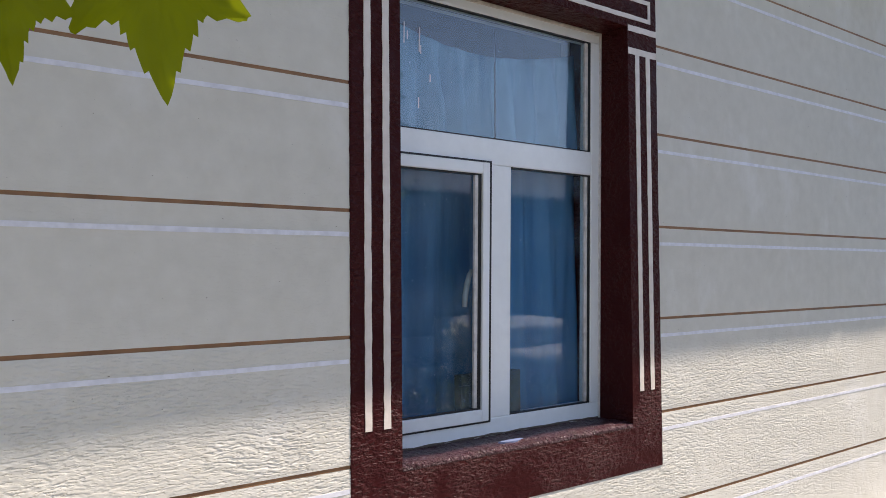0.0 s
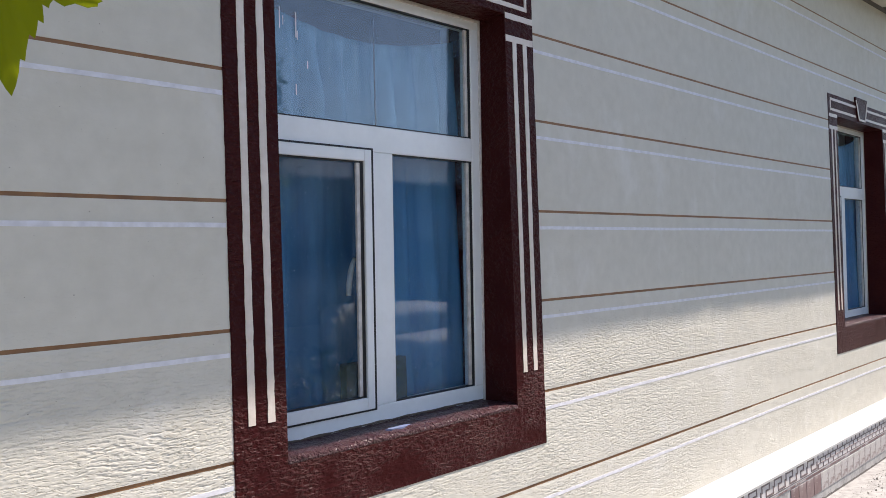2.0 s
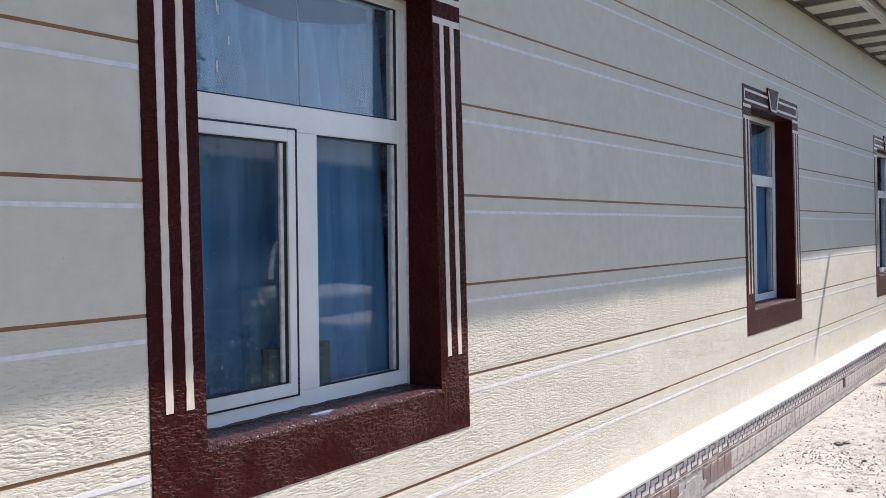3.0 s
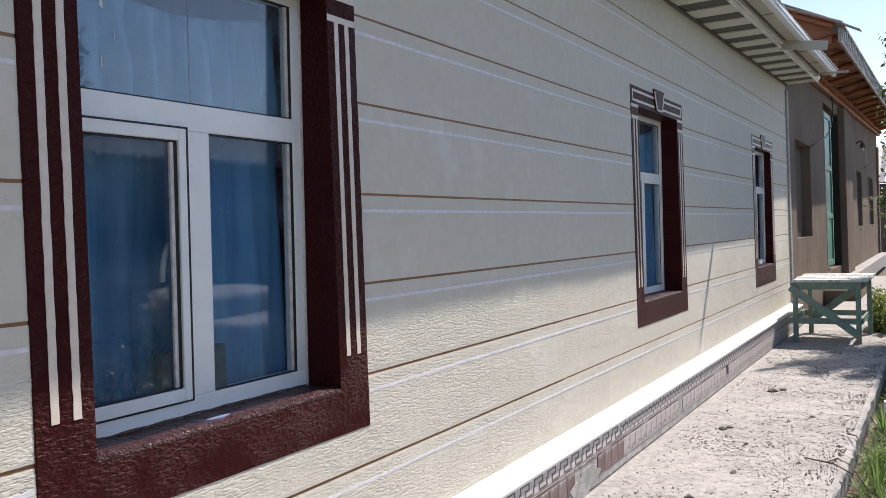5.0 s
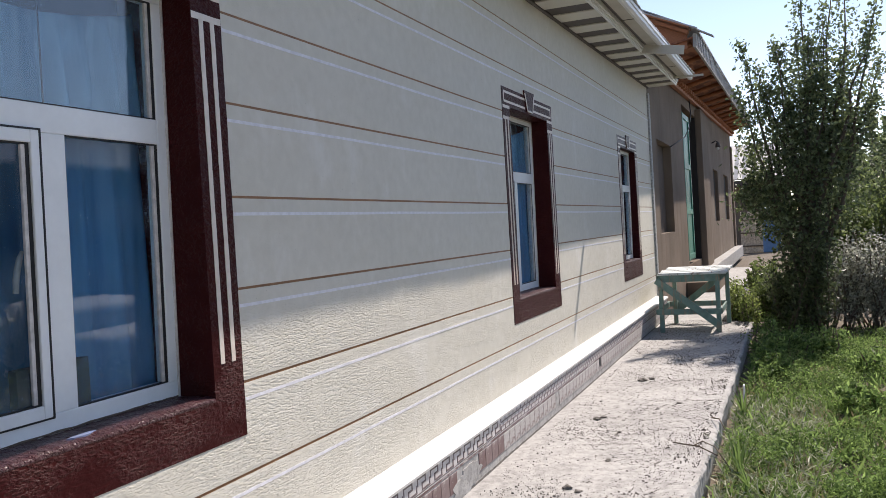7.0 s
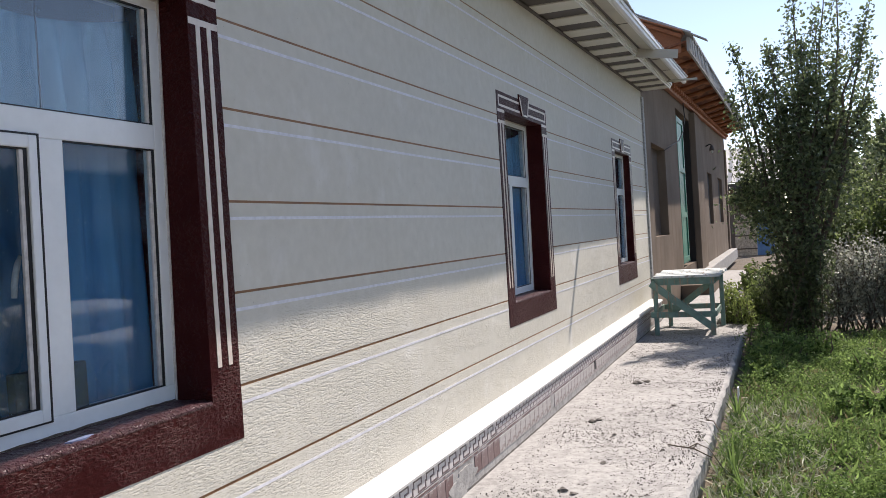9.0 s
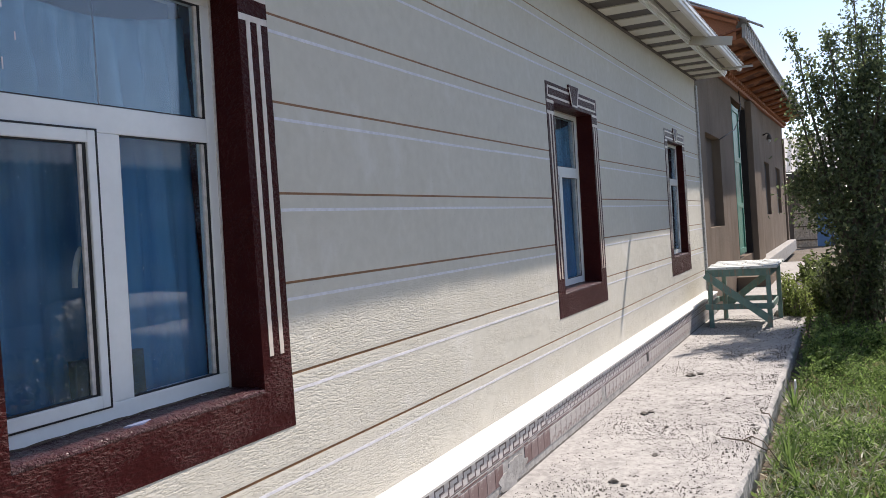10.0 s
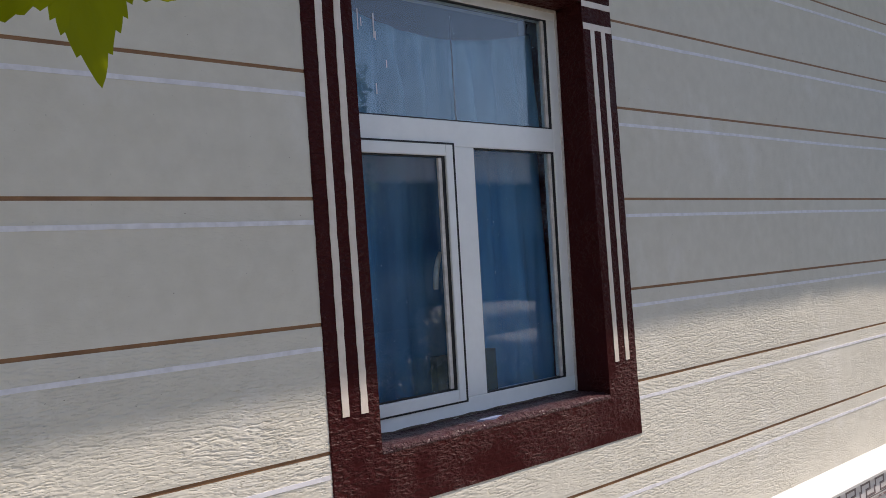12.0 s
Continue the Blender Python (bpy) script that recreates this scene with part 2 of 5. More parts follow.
M_ROOF = plain("grey_roof_sheet", (0.34, 0.34, 0.33), 0.7, 0.25, 3, 30, 0.3)
M_RAFTER = wood_mat("red_brown_timber", (0.36, 0.135, 0.06), 0.65, "y", 0.6)
M_EAVE = eave_mat()
M_TEAL = worn_paint("worn_teal_paint", (0.15, 0.25, 0.215), (0.30, 0.26, 0.20), 0.54, "z")
M_TABLETOP = worn_paint("worn_white_table_paint", (0.62, 0.66, 0.64), (0.36, 0.33, 0.28), 0.56, "x")
M_GREEN = plain("green_door_paint", (0.03, 0.21, 0.15), 0.45, 0.15)
M_DARK = plain("dark_interior", (0.03, 0.027, 0.025), 0.9)
M_ROOM = plain("room_wall_paint", (0.15, 0.16, 0.18), 0.9)
M_TRIM = plain("mottled_grey_corner_strip", (0.36, 0.36, 0.35), 0.7, 0.5, 30, 80, 0.5)
M_TILE, M_TILEPALE = tile_mat("patchy_maroon_tile", 0.15), tile_mat("washed_mauve_tile", 0.75)
M_FRET = plain("pale_fret_band", (0.60, 0.57, 0.55), 0.6, 0.15, 12, 70, 0.4)
M_FRETLINE = plain("mauve_fret_paint", (0.16, 0.125, 0.12), 0.6, 0.5, 20, 90, 0.3)
M_PEBBLE = plain("dark_grit", (0.15, 0.135, 0.12), 0.9, 0.5, 30)
M_BARK = wood_mat("grey_brown_bark", (0.13, 0.10, 0.075), 0.9, "z", 0.8)
M_LEAF = leaf_mat("pear_leaves", (0.045, 0.068, 0.03), (0.21, 0.26, 0.12), 0.55, 0.8)
M_LEAF2 = leaf_mat("light_shrub_leaves", (0.09, 0.13, 0.035), (0.26, 0.32, 0.10), 0.55, 0.45)
# the palest leaf tones stand in for glints of light
M_LEAF3 = leaf_mat("hedge_leaves_with_painted_glints", (0.035, 0.04, 0.028), (0.46, 0.48, 0.40), 0.5, 1.0)
M_LEAF4 = leaf_mat("fruit_bush_leaves", (0.04, 0.065, 0.02), (0.19, 0.25, 0.08), 0.5, 0.5)
# leaf colour darkened for the shade under the tree crown
M_IVY = leaf_mat("shade_toned_leaves", (0.025, 0.036, 0.016), (0.14, 0.18, 0.08), 0.5, 0.6)
# pale leaf colour stands in for sun glinting on the leaves
M_BRIGHTLEAF = leaf_mat("leaves_painted_sunlit", (0.50, 0.50, 0.44), (0.85, 0.85, 0.80), 0.3)
M_GRASS = leaf_mat("garden_weeds", (0.035, 0.075, 0.018), (0.27, 0.39, 0.125), 0.5, 0.2)
M_STRAW = leaf_mat("dry_grass", (0.20, 0.17, 0.09), (0.34, 0.30, 0.17), 0.3)
M_HAY = leaf_mat("pale_cut_grass", (0.20, 0.23, 0.12), (0.48, 0.49, 0.36), 0.35)
M_VINE = leaf_mat("vine_leaf", (0.14, 0.175, 0.006), (0.21, 0.245, 0.006), 0.6, 0.15)
M_RED = leaf_mat("red_petals", (0.22, 0.012, 0.02), (0.34, 0.02, 0.03), 0.3)
M_SMEAR = plain("bluish_white_paint", (0.20, 0.25, 0.40), 0.5, 0.3)
M_SILL = sill_mat()
M_BOX = plain("dark_olive_box", (0.028, 0.023, 0.010), 0.7, 0.6, 20)
M_FARROOF = plain("dusty_far_roof_sheet", (0.42, 0.42, 0.43), 0.7, 0.2, 2, 30, 0.3)
M_WRAP = plain("dull_pale_wrapping", (0.36, 0.345, 0.33), 0.7, 0.4, 3, 20, 0.5, 0, 0.02)
M_REED = plain("pale_reed", (0.50, 0.43, 0.33), 0.8, 0.5, 12, 60, 0.6)
M_BLUE = plain("blue_sheet", (0.10, 0.22, 0.42), 0.6)


# ---- mesh helpers ----
def box(bm, x0, x1, y0, y1, z0, z1):
    v = [bm.verts.new(p) for p in ((x0, y0, z0), (x1, y0, z0), (x1, y1, z0), (x0, y1, z0), (x0, y0, z1), (x1, y0, z1), (x1, y1, z1), (x0, y1, z1))]
    for f in ((3, 2, 1, 0), (4, 5, 6, 7), (0, 1, 5, 4), (1, 2, 6, 5), (2, 3, 7, 6), (3, 0, 4, 7)):
        bm.faces.new([v[i] for i in f])
    return bm


def boxed(x0, x1, y0, y1, z0, z1, bevel=0.0, seg=2):
    bm = box(bmesh.new(), x0, x1, y0, y1, z0, z1)
    if bevel:
        bmesh.ops.bevel(bm, geom=bm.edges[:], offset=bevel, segments=seg, affect="EDGES", profile=0.6)
    return bm


def prism(points, y0, y1):
    """A flat shape in x, z, drawn from y0 to y1."""
    bm = bmesh.new()
    a = [bm.verts.new((x, y0, z)) for x, z in points]
    b = [bm.verts.new((x, y1, z)) for x, z in points]
    bm.faces.new(a), bm.faces.new(b[::-1])
    for i in range(len(a)):
        j = (i + 1) % len(a)
        bm.faces.new((a[i], b[i], b[j], a[j]))
    bmesh.ops.recalc_face_normals(bm, faces=bm.faces[:])
    return bm


def profile_x(points, x0, x1, rise=0.0):
    """A closed shape in y, z, drawn along x; rise: how much higher its far end lies."""
    bm = bmesh.new()
    a = [bm.verts.new((x0, y, z)) for y, z in points]
    b = [bm.verts.new((x1, y, z + rise)) for y, z in points]
    bm.faces.new(a), bm.faces.new(b[::-1])
    for i in range(len(a)):
        j = (i + 1) % len(a)
        bm.faces.new((a[i], b[i], b[j], a[j]))
    bmesh.ops.recalc_face_normals(bm, faces=bm.faces[:])
    return bm


def bar(a, b, w, h=None, bevel=0.004):
    """A squared bar from a to b."""
    h = h or w
    a, b = Vector(a), Vector(b)
    d = b - a
    bm = boxed(-w / 2, w / 2, -h / 2, h / 2, 0, d.length, bevel, 1)
    up = Vector((0, 1, 0)) if abs(d.normalized().y) < 0.9 else Vector((1, 0, 0))
    zax = d.normalized()
    xax = up.cross(zax).normalized()
    rot = Matrix((xax, zax.cross(xax), zax)).transposed().to_4x4()
    bmesh.ops.transform(bm, matrix=Matrix.Translation(a) @ rot, verts=bm.verts[:])
    return bm


def tube(points, radii, n=7):
    """A tapered tube along points."""
    bm = bmesh.new()
    rings = []
    for i, p in enumerate(points):
        p = Vector(p)
        d = (Vector(points[min(i + 1, len(points) - 1)]) - Vector(points[max(i - 1, 0)])).normalized()
        u = d.cross(Vector((0.31, 0.95, 0.05))).normalized()
        w = d.cross(u)
        rings.append([bm.verts.new(p + radii[i] * (math.cos(2 * math.pi * k / n) * u + math.sin(2 * math.pi * k / n) * w)) for k in range(n)])
    for r, s in zip(rings, rings[1:]):
        for k in range(n):
            bm.faces.new((r[k], r[(k + 1) % n], s[(k + 1) % n], s[k]))
    bm.faces.new(rings[0][::-1]), bm.faces.new(rings[-1])
    for f in bm.faces:
        f.smooth = True
    return bm


def mesh_of(name, bm, material):
    me = bpy.data.meshes.new(name)
    bm.to_mesh(me)
    bm.free()
    me.materials.append(material)
    return me


def part(name, bm, material, parent, label=""):
    ob = new(name, mesh_of(name, bm, material))
    ob.parent = parent
    return tagged(ob, label)


def thing(name, label, category, kind="", group="", at=None):
    ob = new(name)
    ob.empty_display_size = 0.1
    if at is not None:
        ob.matrix_world = at
    return tagged(ob, label, category, group, kind)


def solid(name, bm, material, label, category, kind="", group=""):
    return tagged(new(name, mesh_of(name, bm, material)), label, category, group, kind)


def cloud(name, pts, size, material, rng, shape="leaf", up=0.0, stretch=1.6):
    """One mesh of many small bent leaves at pts (n x 3); up: how far they stand upright."""
    n = len(pts)
    size = np.asarray(size) * np.ones(n)
    a = rng.normal(size=(n, 3))
    a[:, 2] = a[:, 2] * (1 - up) + up * 1.5
    a /= np.linalg.norm(a, axis=1)[:, None]
    b = np.cross(a, rng.normal(size=(n, 3)))
    b /= np.linalg.norm(b, axis=1)[:, None]
    c = np.cross(a, b)
    L, W = (size * stretch / 2)[:, None], (size / 2)[:, None]
    if shape == "blade":
        v = np.stack([pts - b * W * 0.25, pts + b * W * 0.25, pts + a * L * 1.2 + b * W * 0.2 + c * L * 0.1, pts + a * L * 2 + c * L * 0.5], axis=1).reshape(-1, 3)
        f = [(4 * i, 4 * i + 1, 4 * i + 2, 4 * i + 3) for i in range(n)]
        k = 4
    else:
        v = np.stack([pts - a * L, pts + b * W * 0.8 - a * L * 0.2 + c * W * 0.3, pts + b * W * 0.55 + a * L * 0.5 + c * W * 0.2, pts + a * L - c * W * 0.2,
                      pts - b * W * 0.55 + a * L * 0.5 + c * W * 0.2, pts - b * W * 0.8 - a * L * 0.2 + c * W * 0.3], axis=1).reshape(-1, 3)
        f = [(6 * i, 6 * i + 1, 6 * i + 2, 6 * i + 3) for i in range(n)] + [(6 * i, 6 * i + 3, 6 * i + 4, 6 * i + 5) for i in range(n)]
    me = bpy.data.meshes.new(name)
    me.from_pydata(v.tolist(), [], f)
    me.materials.append(material)
    return new(name, me)


RNG = np.random.default_rng(7)


# ---- setting: ground, slab ----
SLAB_Y0, SLAB_Y1, GROUND = -1.49, -0.14, -0.20


def ground_sheet():
    n = 90
    xs = np.concatenate([np.linspace(-900, -12, 8), np.linspace(-11, 30, n), np.linspace(40, 1500, 8)])
    ys = np.concatenate([np.linspace(-900, -24, 8), np.linspace(-22, 12, 70), np.linspace(20, 900, 8)])
    v, f = [], []
    for y in ys:
        for x in xs:
            z = GROUND + 0.05 * noise.noise(Vector((x * 0.7, y * 0.7, 0))) + 0.02 * noise.noise(Vector((x * 3, y * 3, 4)))
            if y > -1.75:
                z = GROUND - 0.06
            v.append((x, y, z))
    m = len(xs)
    for j in range(len(ys) - 1):
        for i in range(m - 1):
            f.append((j * m + i, j * m + i + 1, j * m + m + i + 1, j * m + m + i))
    me = bpy.data.meshes.new("ground")
    me.from_pydata(v, [], f)
    me.materials.append(M_SOIL)
    return tagged(new("ground", me), "dry brown garden soil under weeds and grass", "ground", kind="structure")


ground_sheet()


def slab():
    """A cast concrete walk with a broken outer edge."""
    xs = np.arange(-6, 26.01, 0.03)
    v, f = [], []
    prof = ((SLAB_Y1 + 0.02, 0.0), (-0.5, 0.0), (-0.9, 0.0), (-1.25, 0.0), (SLAB_Y0 + 0.015, -0.003), (SLAB_Y0, -0.022), (SLAB_Y0 + 0.004, -0.13), (SLAB_Y0 + 0.03, -0.30))
    for x in xs:
        for k, (y, z) in enumerate(prof):
            e = noise.noise(Vector((x * 0.9, 0, 0))) * 0.03 + noise.noise(Vector((x * 2.3, 0, 1))) * 0.02 + noise.noise(Vector((x * 6, k * 0.5, 3))) * 0.014 + noise.noise(Vector((x * 19, k, 5))) * 0.012
            h = noise.noise(Vector((x * 1.1, y * 1.3, 7))) * 0.006
            if x > 12.35 and k >= 2:
                y = max(y, -1.02 - 0.004 * k)
            v.append((x, y + (e if k >= 4 else 0), z + h + (e * 0.4 if k == 4 else 0)))
    m = len(prof)
    for i in range(len(xs) - 1):
        for k in range(m - 1):
            f.append((i * m + k, i * m + k + 1, i * m + m + k + 1, i * m + m + k))
    me = bpy.data.meshes.new("pavement")
    me.from_pydata(v, [], f)
    me.materials.append(M_SLAB)
    return tagged(new("pavement", me), "pale rough concrete walk along the house, littered with grit", "pavement", kind="structure")


slab()

# ---- the house: wall with grooved plaster bands ----
WX0, WX1 = -5.0, 12.95
WIN = [(0.0, 1.50, 0.87), (5.135, 1.518, 0.868), (10.051, 1.519, 0.885)]  # left edge, width, datum of each window surround
FOOT = [0.87, 0.86, 0.82]  # foot of each surround
GROOVES = [0.712, 1.083, 1.462, 1.836, 2.217, 2.583, 2.960, 3.335]
WALL_FOOT, SUR_H = 0.355, 1.915


def wall_top(x):
    return 3.55 + 0.0217 * x


def opening(k):
    x, w, z = WIN[k]
    return x + 0.184, x + w - 0.184, z + 0.19, z + 1.76


def core():
    """The masonry behind the plaster, with its three openings."""
    bm = bmesh.new()
    cuts = [opening(k) for k in range(3)]
    edge = WX0
    for a, b, lo, hi in cuts:
        a, b, lo, hi = a - 0.012, b + 0.012, lo - 0.012, hi + 0.012
        box(bm, edge, a, 0.012, 0.36, 0.0, 3.9)
        box(bm, a, b, 0.012, 0.36, 0.0, lo)
        box(bm, a, b, 0.012, 0.36, hi, 3.9)
        edge = b
    box(bm, edge, WX1, 0.012, 0.36, 0.0, 3.9)
    return bm


wall = solid("wall_front", core(), M_PLASTER, "long cream plastered house wall with brown grooves and white painted lines", "wall", "structure")


def rects():
    """The plaster panels between the grooves, cut round the window surrounds."""
    out = []
    edges = [WALL_FOOT] + GROOVES + [3.9]
    for i, (a, b) in enumerate(zip(edges, edges[1:])):
        lo, hi = a + (0.0055 if i else 0), b - 0.0055
        marks = []
        for (x, w, z), foot in zip(WIN, FOOT):
            marks.append((x, x + w, foot, z + SUR_H))
        x = WX0
        for m0, m1, z0, z1 in marks:
            if z1 <= lo or z0 >= hi:
                continue
            out.append((x, m0, lo, hi))
            if z0 > lo:
                out.append((m0, m1, lo, z0))
            if z1 < hi:
                out.append((m0, m1, z1, hi))
            x = m1
        out.append((x, WX1, lo, hi))
    return out


def line_strip(x0, x1, z, h, y0, y1, rough):
    """A hand-painted line: its edges waver."""
    bm = bmesh.new()
    n = max(2, int((x1 - x0) / 0.035))
    rows = []
    for i in range(n + 1):
        x = x0 + (x1 - x0) * i / n
        d = noise.noise(Vector((x * 0.8, z * 5, 0))) * 0.004
        t = noise.noise(Vector((x * 14, z * 9, 5))) * rough
        u = noise.noise(Vector((x * 14, z * 9, 9))) * rough
        rows.append([bm.verts.new(p) for p in ((x, y0, z + d - h / 2 + t), (x, y0, z + d + h / 2 + u), (x, y1, z + d + h / 2 + u), (x, y1, z + d - h / 2 + t))])
    for a, b in zip(rows, rows[1:]):
        for k in range(4):
            bm.faces.new((a[k], b[k], b[(k + 1) % 4], a[(k + 1) % 4]))
    bmesh.ops.recalc_face_normals(bm, faces=bm.faces[:])
    return bm


def clear_runs(z):
    x, out = WX0, []
    for m0, w, zb in WIN:
        if zb < z < zb + SUR_H:
            out.append((x, m0))
            x = m0 + w
    out.append((x, WX1))
    return out


for g in GROOVES:
    for a, b in clear_runs(g):
        part("groove", line_strip(a, b, g, 0.014, 0.0025, 0.0125, 0.0008), M_GROOVE, wall)
for g in GROOVES:
    for a, b in clear_runs(g - 0.07):
        part("painted_line", line_strip(a + 0.008, b - 0.008, g - 0.07, 0.0135, -0.0021, 0.002, 0.0014), M_WHITE, wall)

# side, rear and roof close the house
solid("wall_end", boxed(WX1 - 0.36, WX1, 0.36, 6.0, 0, 3.9), M_PLASTER, "cream plastered end wall of the house", "wall", "structure")
solid("wall_rear", boxed(WX0, WX1, 5.7, 6.0, -0.3, 3.9), M_ROOM, "plain rear wall of the house", "wall", "structure")
solid("wall_west", boxed(WX0, WX0 + 0.3, 0.36, 5.7, -0.3, 3.9), M_ROOM, "plain side wall of the house", "wall", "structure")
solid("floor", boxed(WX0 + 0.3, WX1 - 0.36, 0.36, 5.7, 0.3, 0.42), M_DARK, "dark room floor behind the windows", "floor", "structure")
solid("ceiling", boxed(WX0, WX1, 0.36, 5.7, 3.3, 3.42), M_ROOM, "plain grey room ceiling", "ceiling", "structure")
for px in (3.4, 8.4):
    solid("wall_inner", boxed(px, px + 0.2, 0.36, 5.7, 0.42, 3.3), M_ROOM, "plain inner wall between rooms", "wall", "structure")

corner = thing("trim", "mottled grey strip at the corner of the house", "trim", "structure")
part("strip", boxed(WX1 - 0.05, WX1 + 0.09, -0.03, 0.02, 0.36, 3.72, 0.006), M_TRIM, corner)


# ---- plinth ----
def plinth():
    base = thing("trim", "plinth with white ledge, fret band and maroon tiles", "plinth", "structure")
    part("ledge", profile_x([(0.0, WALL_FOOT - 0.06), (0.0, WALL_FOOT + 0.022), (-0.02, WALL_FOOT + 0.008), (-0.06, WALL_FOOT - 0.002), (-0.145, WALL_FOOT - 0.014), (-0.155, WALL_FOOT - 0.024), (-0.152, WALL_FOOT - 0.040)], WX0, WX1 + 0.1), M_LEDGE, base)
    part("footing", boxed(WX0, WX1 + 0.1, -0.130, 0.012, -0.1, WALL_FOOT - 0.026), M_PLINTH, base)
    part("fret_band", boxed(WX0, WX1 + 0.1, -0.1335, -0.129, 0.205, 0.309), M_FRET, base)
    part("cap_line", boxed(WX0, WX1 + 0.1, -0.1352, -0.1295, 0.3092, 0.3135), M_FRETLINE, base)
    # this grey strip paints in the shadow of the ledge
    part("cap_line", boxed(WX0, WX1 + 0.1, -0.1365, -0.1295, 0.319, 0.3285), M_TRIM, base, "grey strip painted as the shadow under the ledge")
    part("foot_line", line_strip(WX0, WX1 + 0.1, 0.215, 0.005, -0.1350, -0.130, 0.001), M_FRETLINE, base)
    part("foot_line", line_strip(WX0, WX1 + 0.1, 0.196, 0.010, -0.1338, -0.129, 0.003), M_TILE, base)
    return base


plinth_base = plinth()


part("dirt_joint", line_strip(WX0, WX1, 0.004, 0.018, -0.1325, -0.128, 0.008), M_PEBBLE, plinth_base, "dark dirt in the joint with the walk")


def fret_unit(u, h):
    """One turn of the key pattern, in dark painted bars."""
    bm = bmesh.new()
    t = 0.0105
    turns = [(0.0, 0.48), (0.0, 1.0), (0.62, 1.0), (0.62, 0.5), (0.34, 0.5), (0.34, 0.0), (0.95, 0.0), (0.95, 0.50)]
    for i, ((a, c), (b, d)) in enumerate(zip(turns, turns[1:])):
        e = 0.0002 * i
        box(bm, min(a, b) * u - t / 2, max(a, b) * u + t / 2, -0.0018 - e, 0.0008, min(c, d) * h - t / 2, max(c, d) * h + t / 2)
    return bm


fret_mesh = mesh_of("fret", fret_unit(0.17, 0.070), M_FRETLINE)
x = -0.597
while x < 4.1:
    ob = new("fret", fret_mesh)
    ob.location = (x, -0.1335, 0.229)
    ob.parent = plinth_base
    x += 0.18
bm = bmesh.new()
for i, (x0, x1, z0, z1) in enumerate(((0, 0.19, 0.026, 0.0305), (0, 0.19, 0.056, 0.0605), (0.045, 0.050, 0.0305, 0.056), (0.14, 0.145, 0.0305, 0.056), (0.0, 0.005, 0.0, 0.026), (0.095, 0.100, 0.0, 0.026), (0.0, 0.005, 0.0605, 0.085), (0.095, 0.100, 0.0605, 0.085))):
    box(bm, x0, x1, -0.0032, 0.0008, z0, z1)
brick_mesh = mesh_of("brick_line", bm, M_FRETLINE)
while x < WX1 - 0.1:
    ob = new("brick_line", brick_mesh)
    ob.location = (x, -0.1335, 0.219)
    ob.parent = plinth_base
    x += 0.19
tile_mesh = mesh_of("tile", boxed(0.003, 0.127, -0.004, 0.001, 0, 0.118, 0.0015, 1), M_TILE)
pale_tile_mesh = mesh_of("tile", boxed(0.003, 0.127, -0.004, 0.001, 0, 0.118, 0.0015, 1), M_TILEPALE)
tr = random.Random(12)
x = -0.5
while x < WX1 - 0.2:
    if not 3.36 < x < 3.72 and (noise.noise(Vector((x * 0.8, 0, 3))) > -0.30 or tr.random() < 0.3):
        ob = new("tile", tile_mesh if x < 4.2 + tr.random() else pale_tile_mesh)
        ob.location = (x, -0.1305, 0.062 + 0.004 * tr.random())
        ob.parent = plinth_base
    x += 0.13
patch_rim = []
for i in range(40):
    q = 6.283 * i / 40
    r = 1 + 0.28 * noise.noise(Vector((math.cos(q) * 2.4, math.sin(q) * 2.4, 6))) + 0.22 * noise.noise(Vector((math.cos(q) * 7, math.sin(q) * 7, 2)))
    patch_rim.append((3.56 + 0.22 * r * math.cos(q) + 0.05 * math.sin(q), 0.075 + 0.085 * r * math.sin(q)))
part("mortar_patch", prism(patch_rim, -0.1365, -0.129), M_PLINTH, plinth_base, "pale mortar smeared over the tiles")
vent = solid("air_vent", boxed(7.575, 7.655, -0.1385, -0.128, 0.105, 0.20, 0.003), M_GASKET, "small dark air hole in the plinth", "vent")


# ---- windows ----
def lumpy_sill(a, b, lo, seed):
    """A hand-formed sill with a rounded, uneven front edge."""
    sec = [(-0.0035, -0.019), (-0.0037, -0.014), (-0.0022, -0.008), (0.002, -0.004), (0.008, -0.0015), (0.018, 0.0), (0.035, 0.002), (0.06, 0.001), (0.085, 0.002),
           (0.11, 0.001), (0.14, 0.002), (0.17, 0.002), (0.22, 0.002), (0.30, 0.002)]
    bm = bmesh.new()
    n = 150
    rows = []
    for i in range(n + 1):
        x = a + (b - a) * i / n
        row = []
        for j, (y, z) in enumerate(sec):
            k = 0.0 if j in (0, 13) else 1.0
            d = noise.noise(Vector((x * 22, y * 40, seed))) * 0.0045 + noise.noise(Vector((x * 60, y * 70, seed + 4))) * 0.0034
            d += 0.004 * noise.noise(Vector((x * 6, 0, seed + 9)))
            row.append(bm.verts.new((x, y - 0.5 * d * k, lo + z + d * k)))
        row += [bm.verts.new((x, 0.30, lo - 0.020)), bm.verts.new((x, 0.012, lo - 0.020))]
        rows.append(row)
    m = len(rows[0])
    for r, t in zip(rows, rows[1:]):
        for c in range(m):
            f = bm.faces.new((r[c], r[(c + 1) % m], t[(c + 1) % m], t[c]))
            f.smooth = True
    bm.faces.new(rows[0])
    bm.faces.new(rows[-1])
    bmesh.ops.recalc_face_normals(bm, faces=bm.faces[:])
    return bm


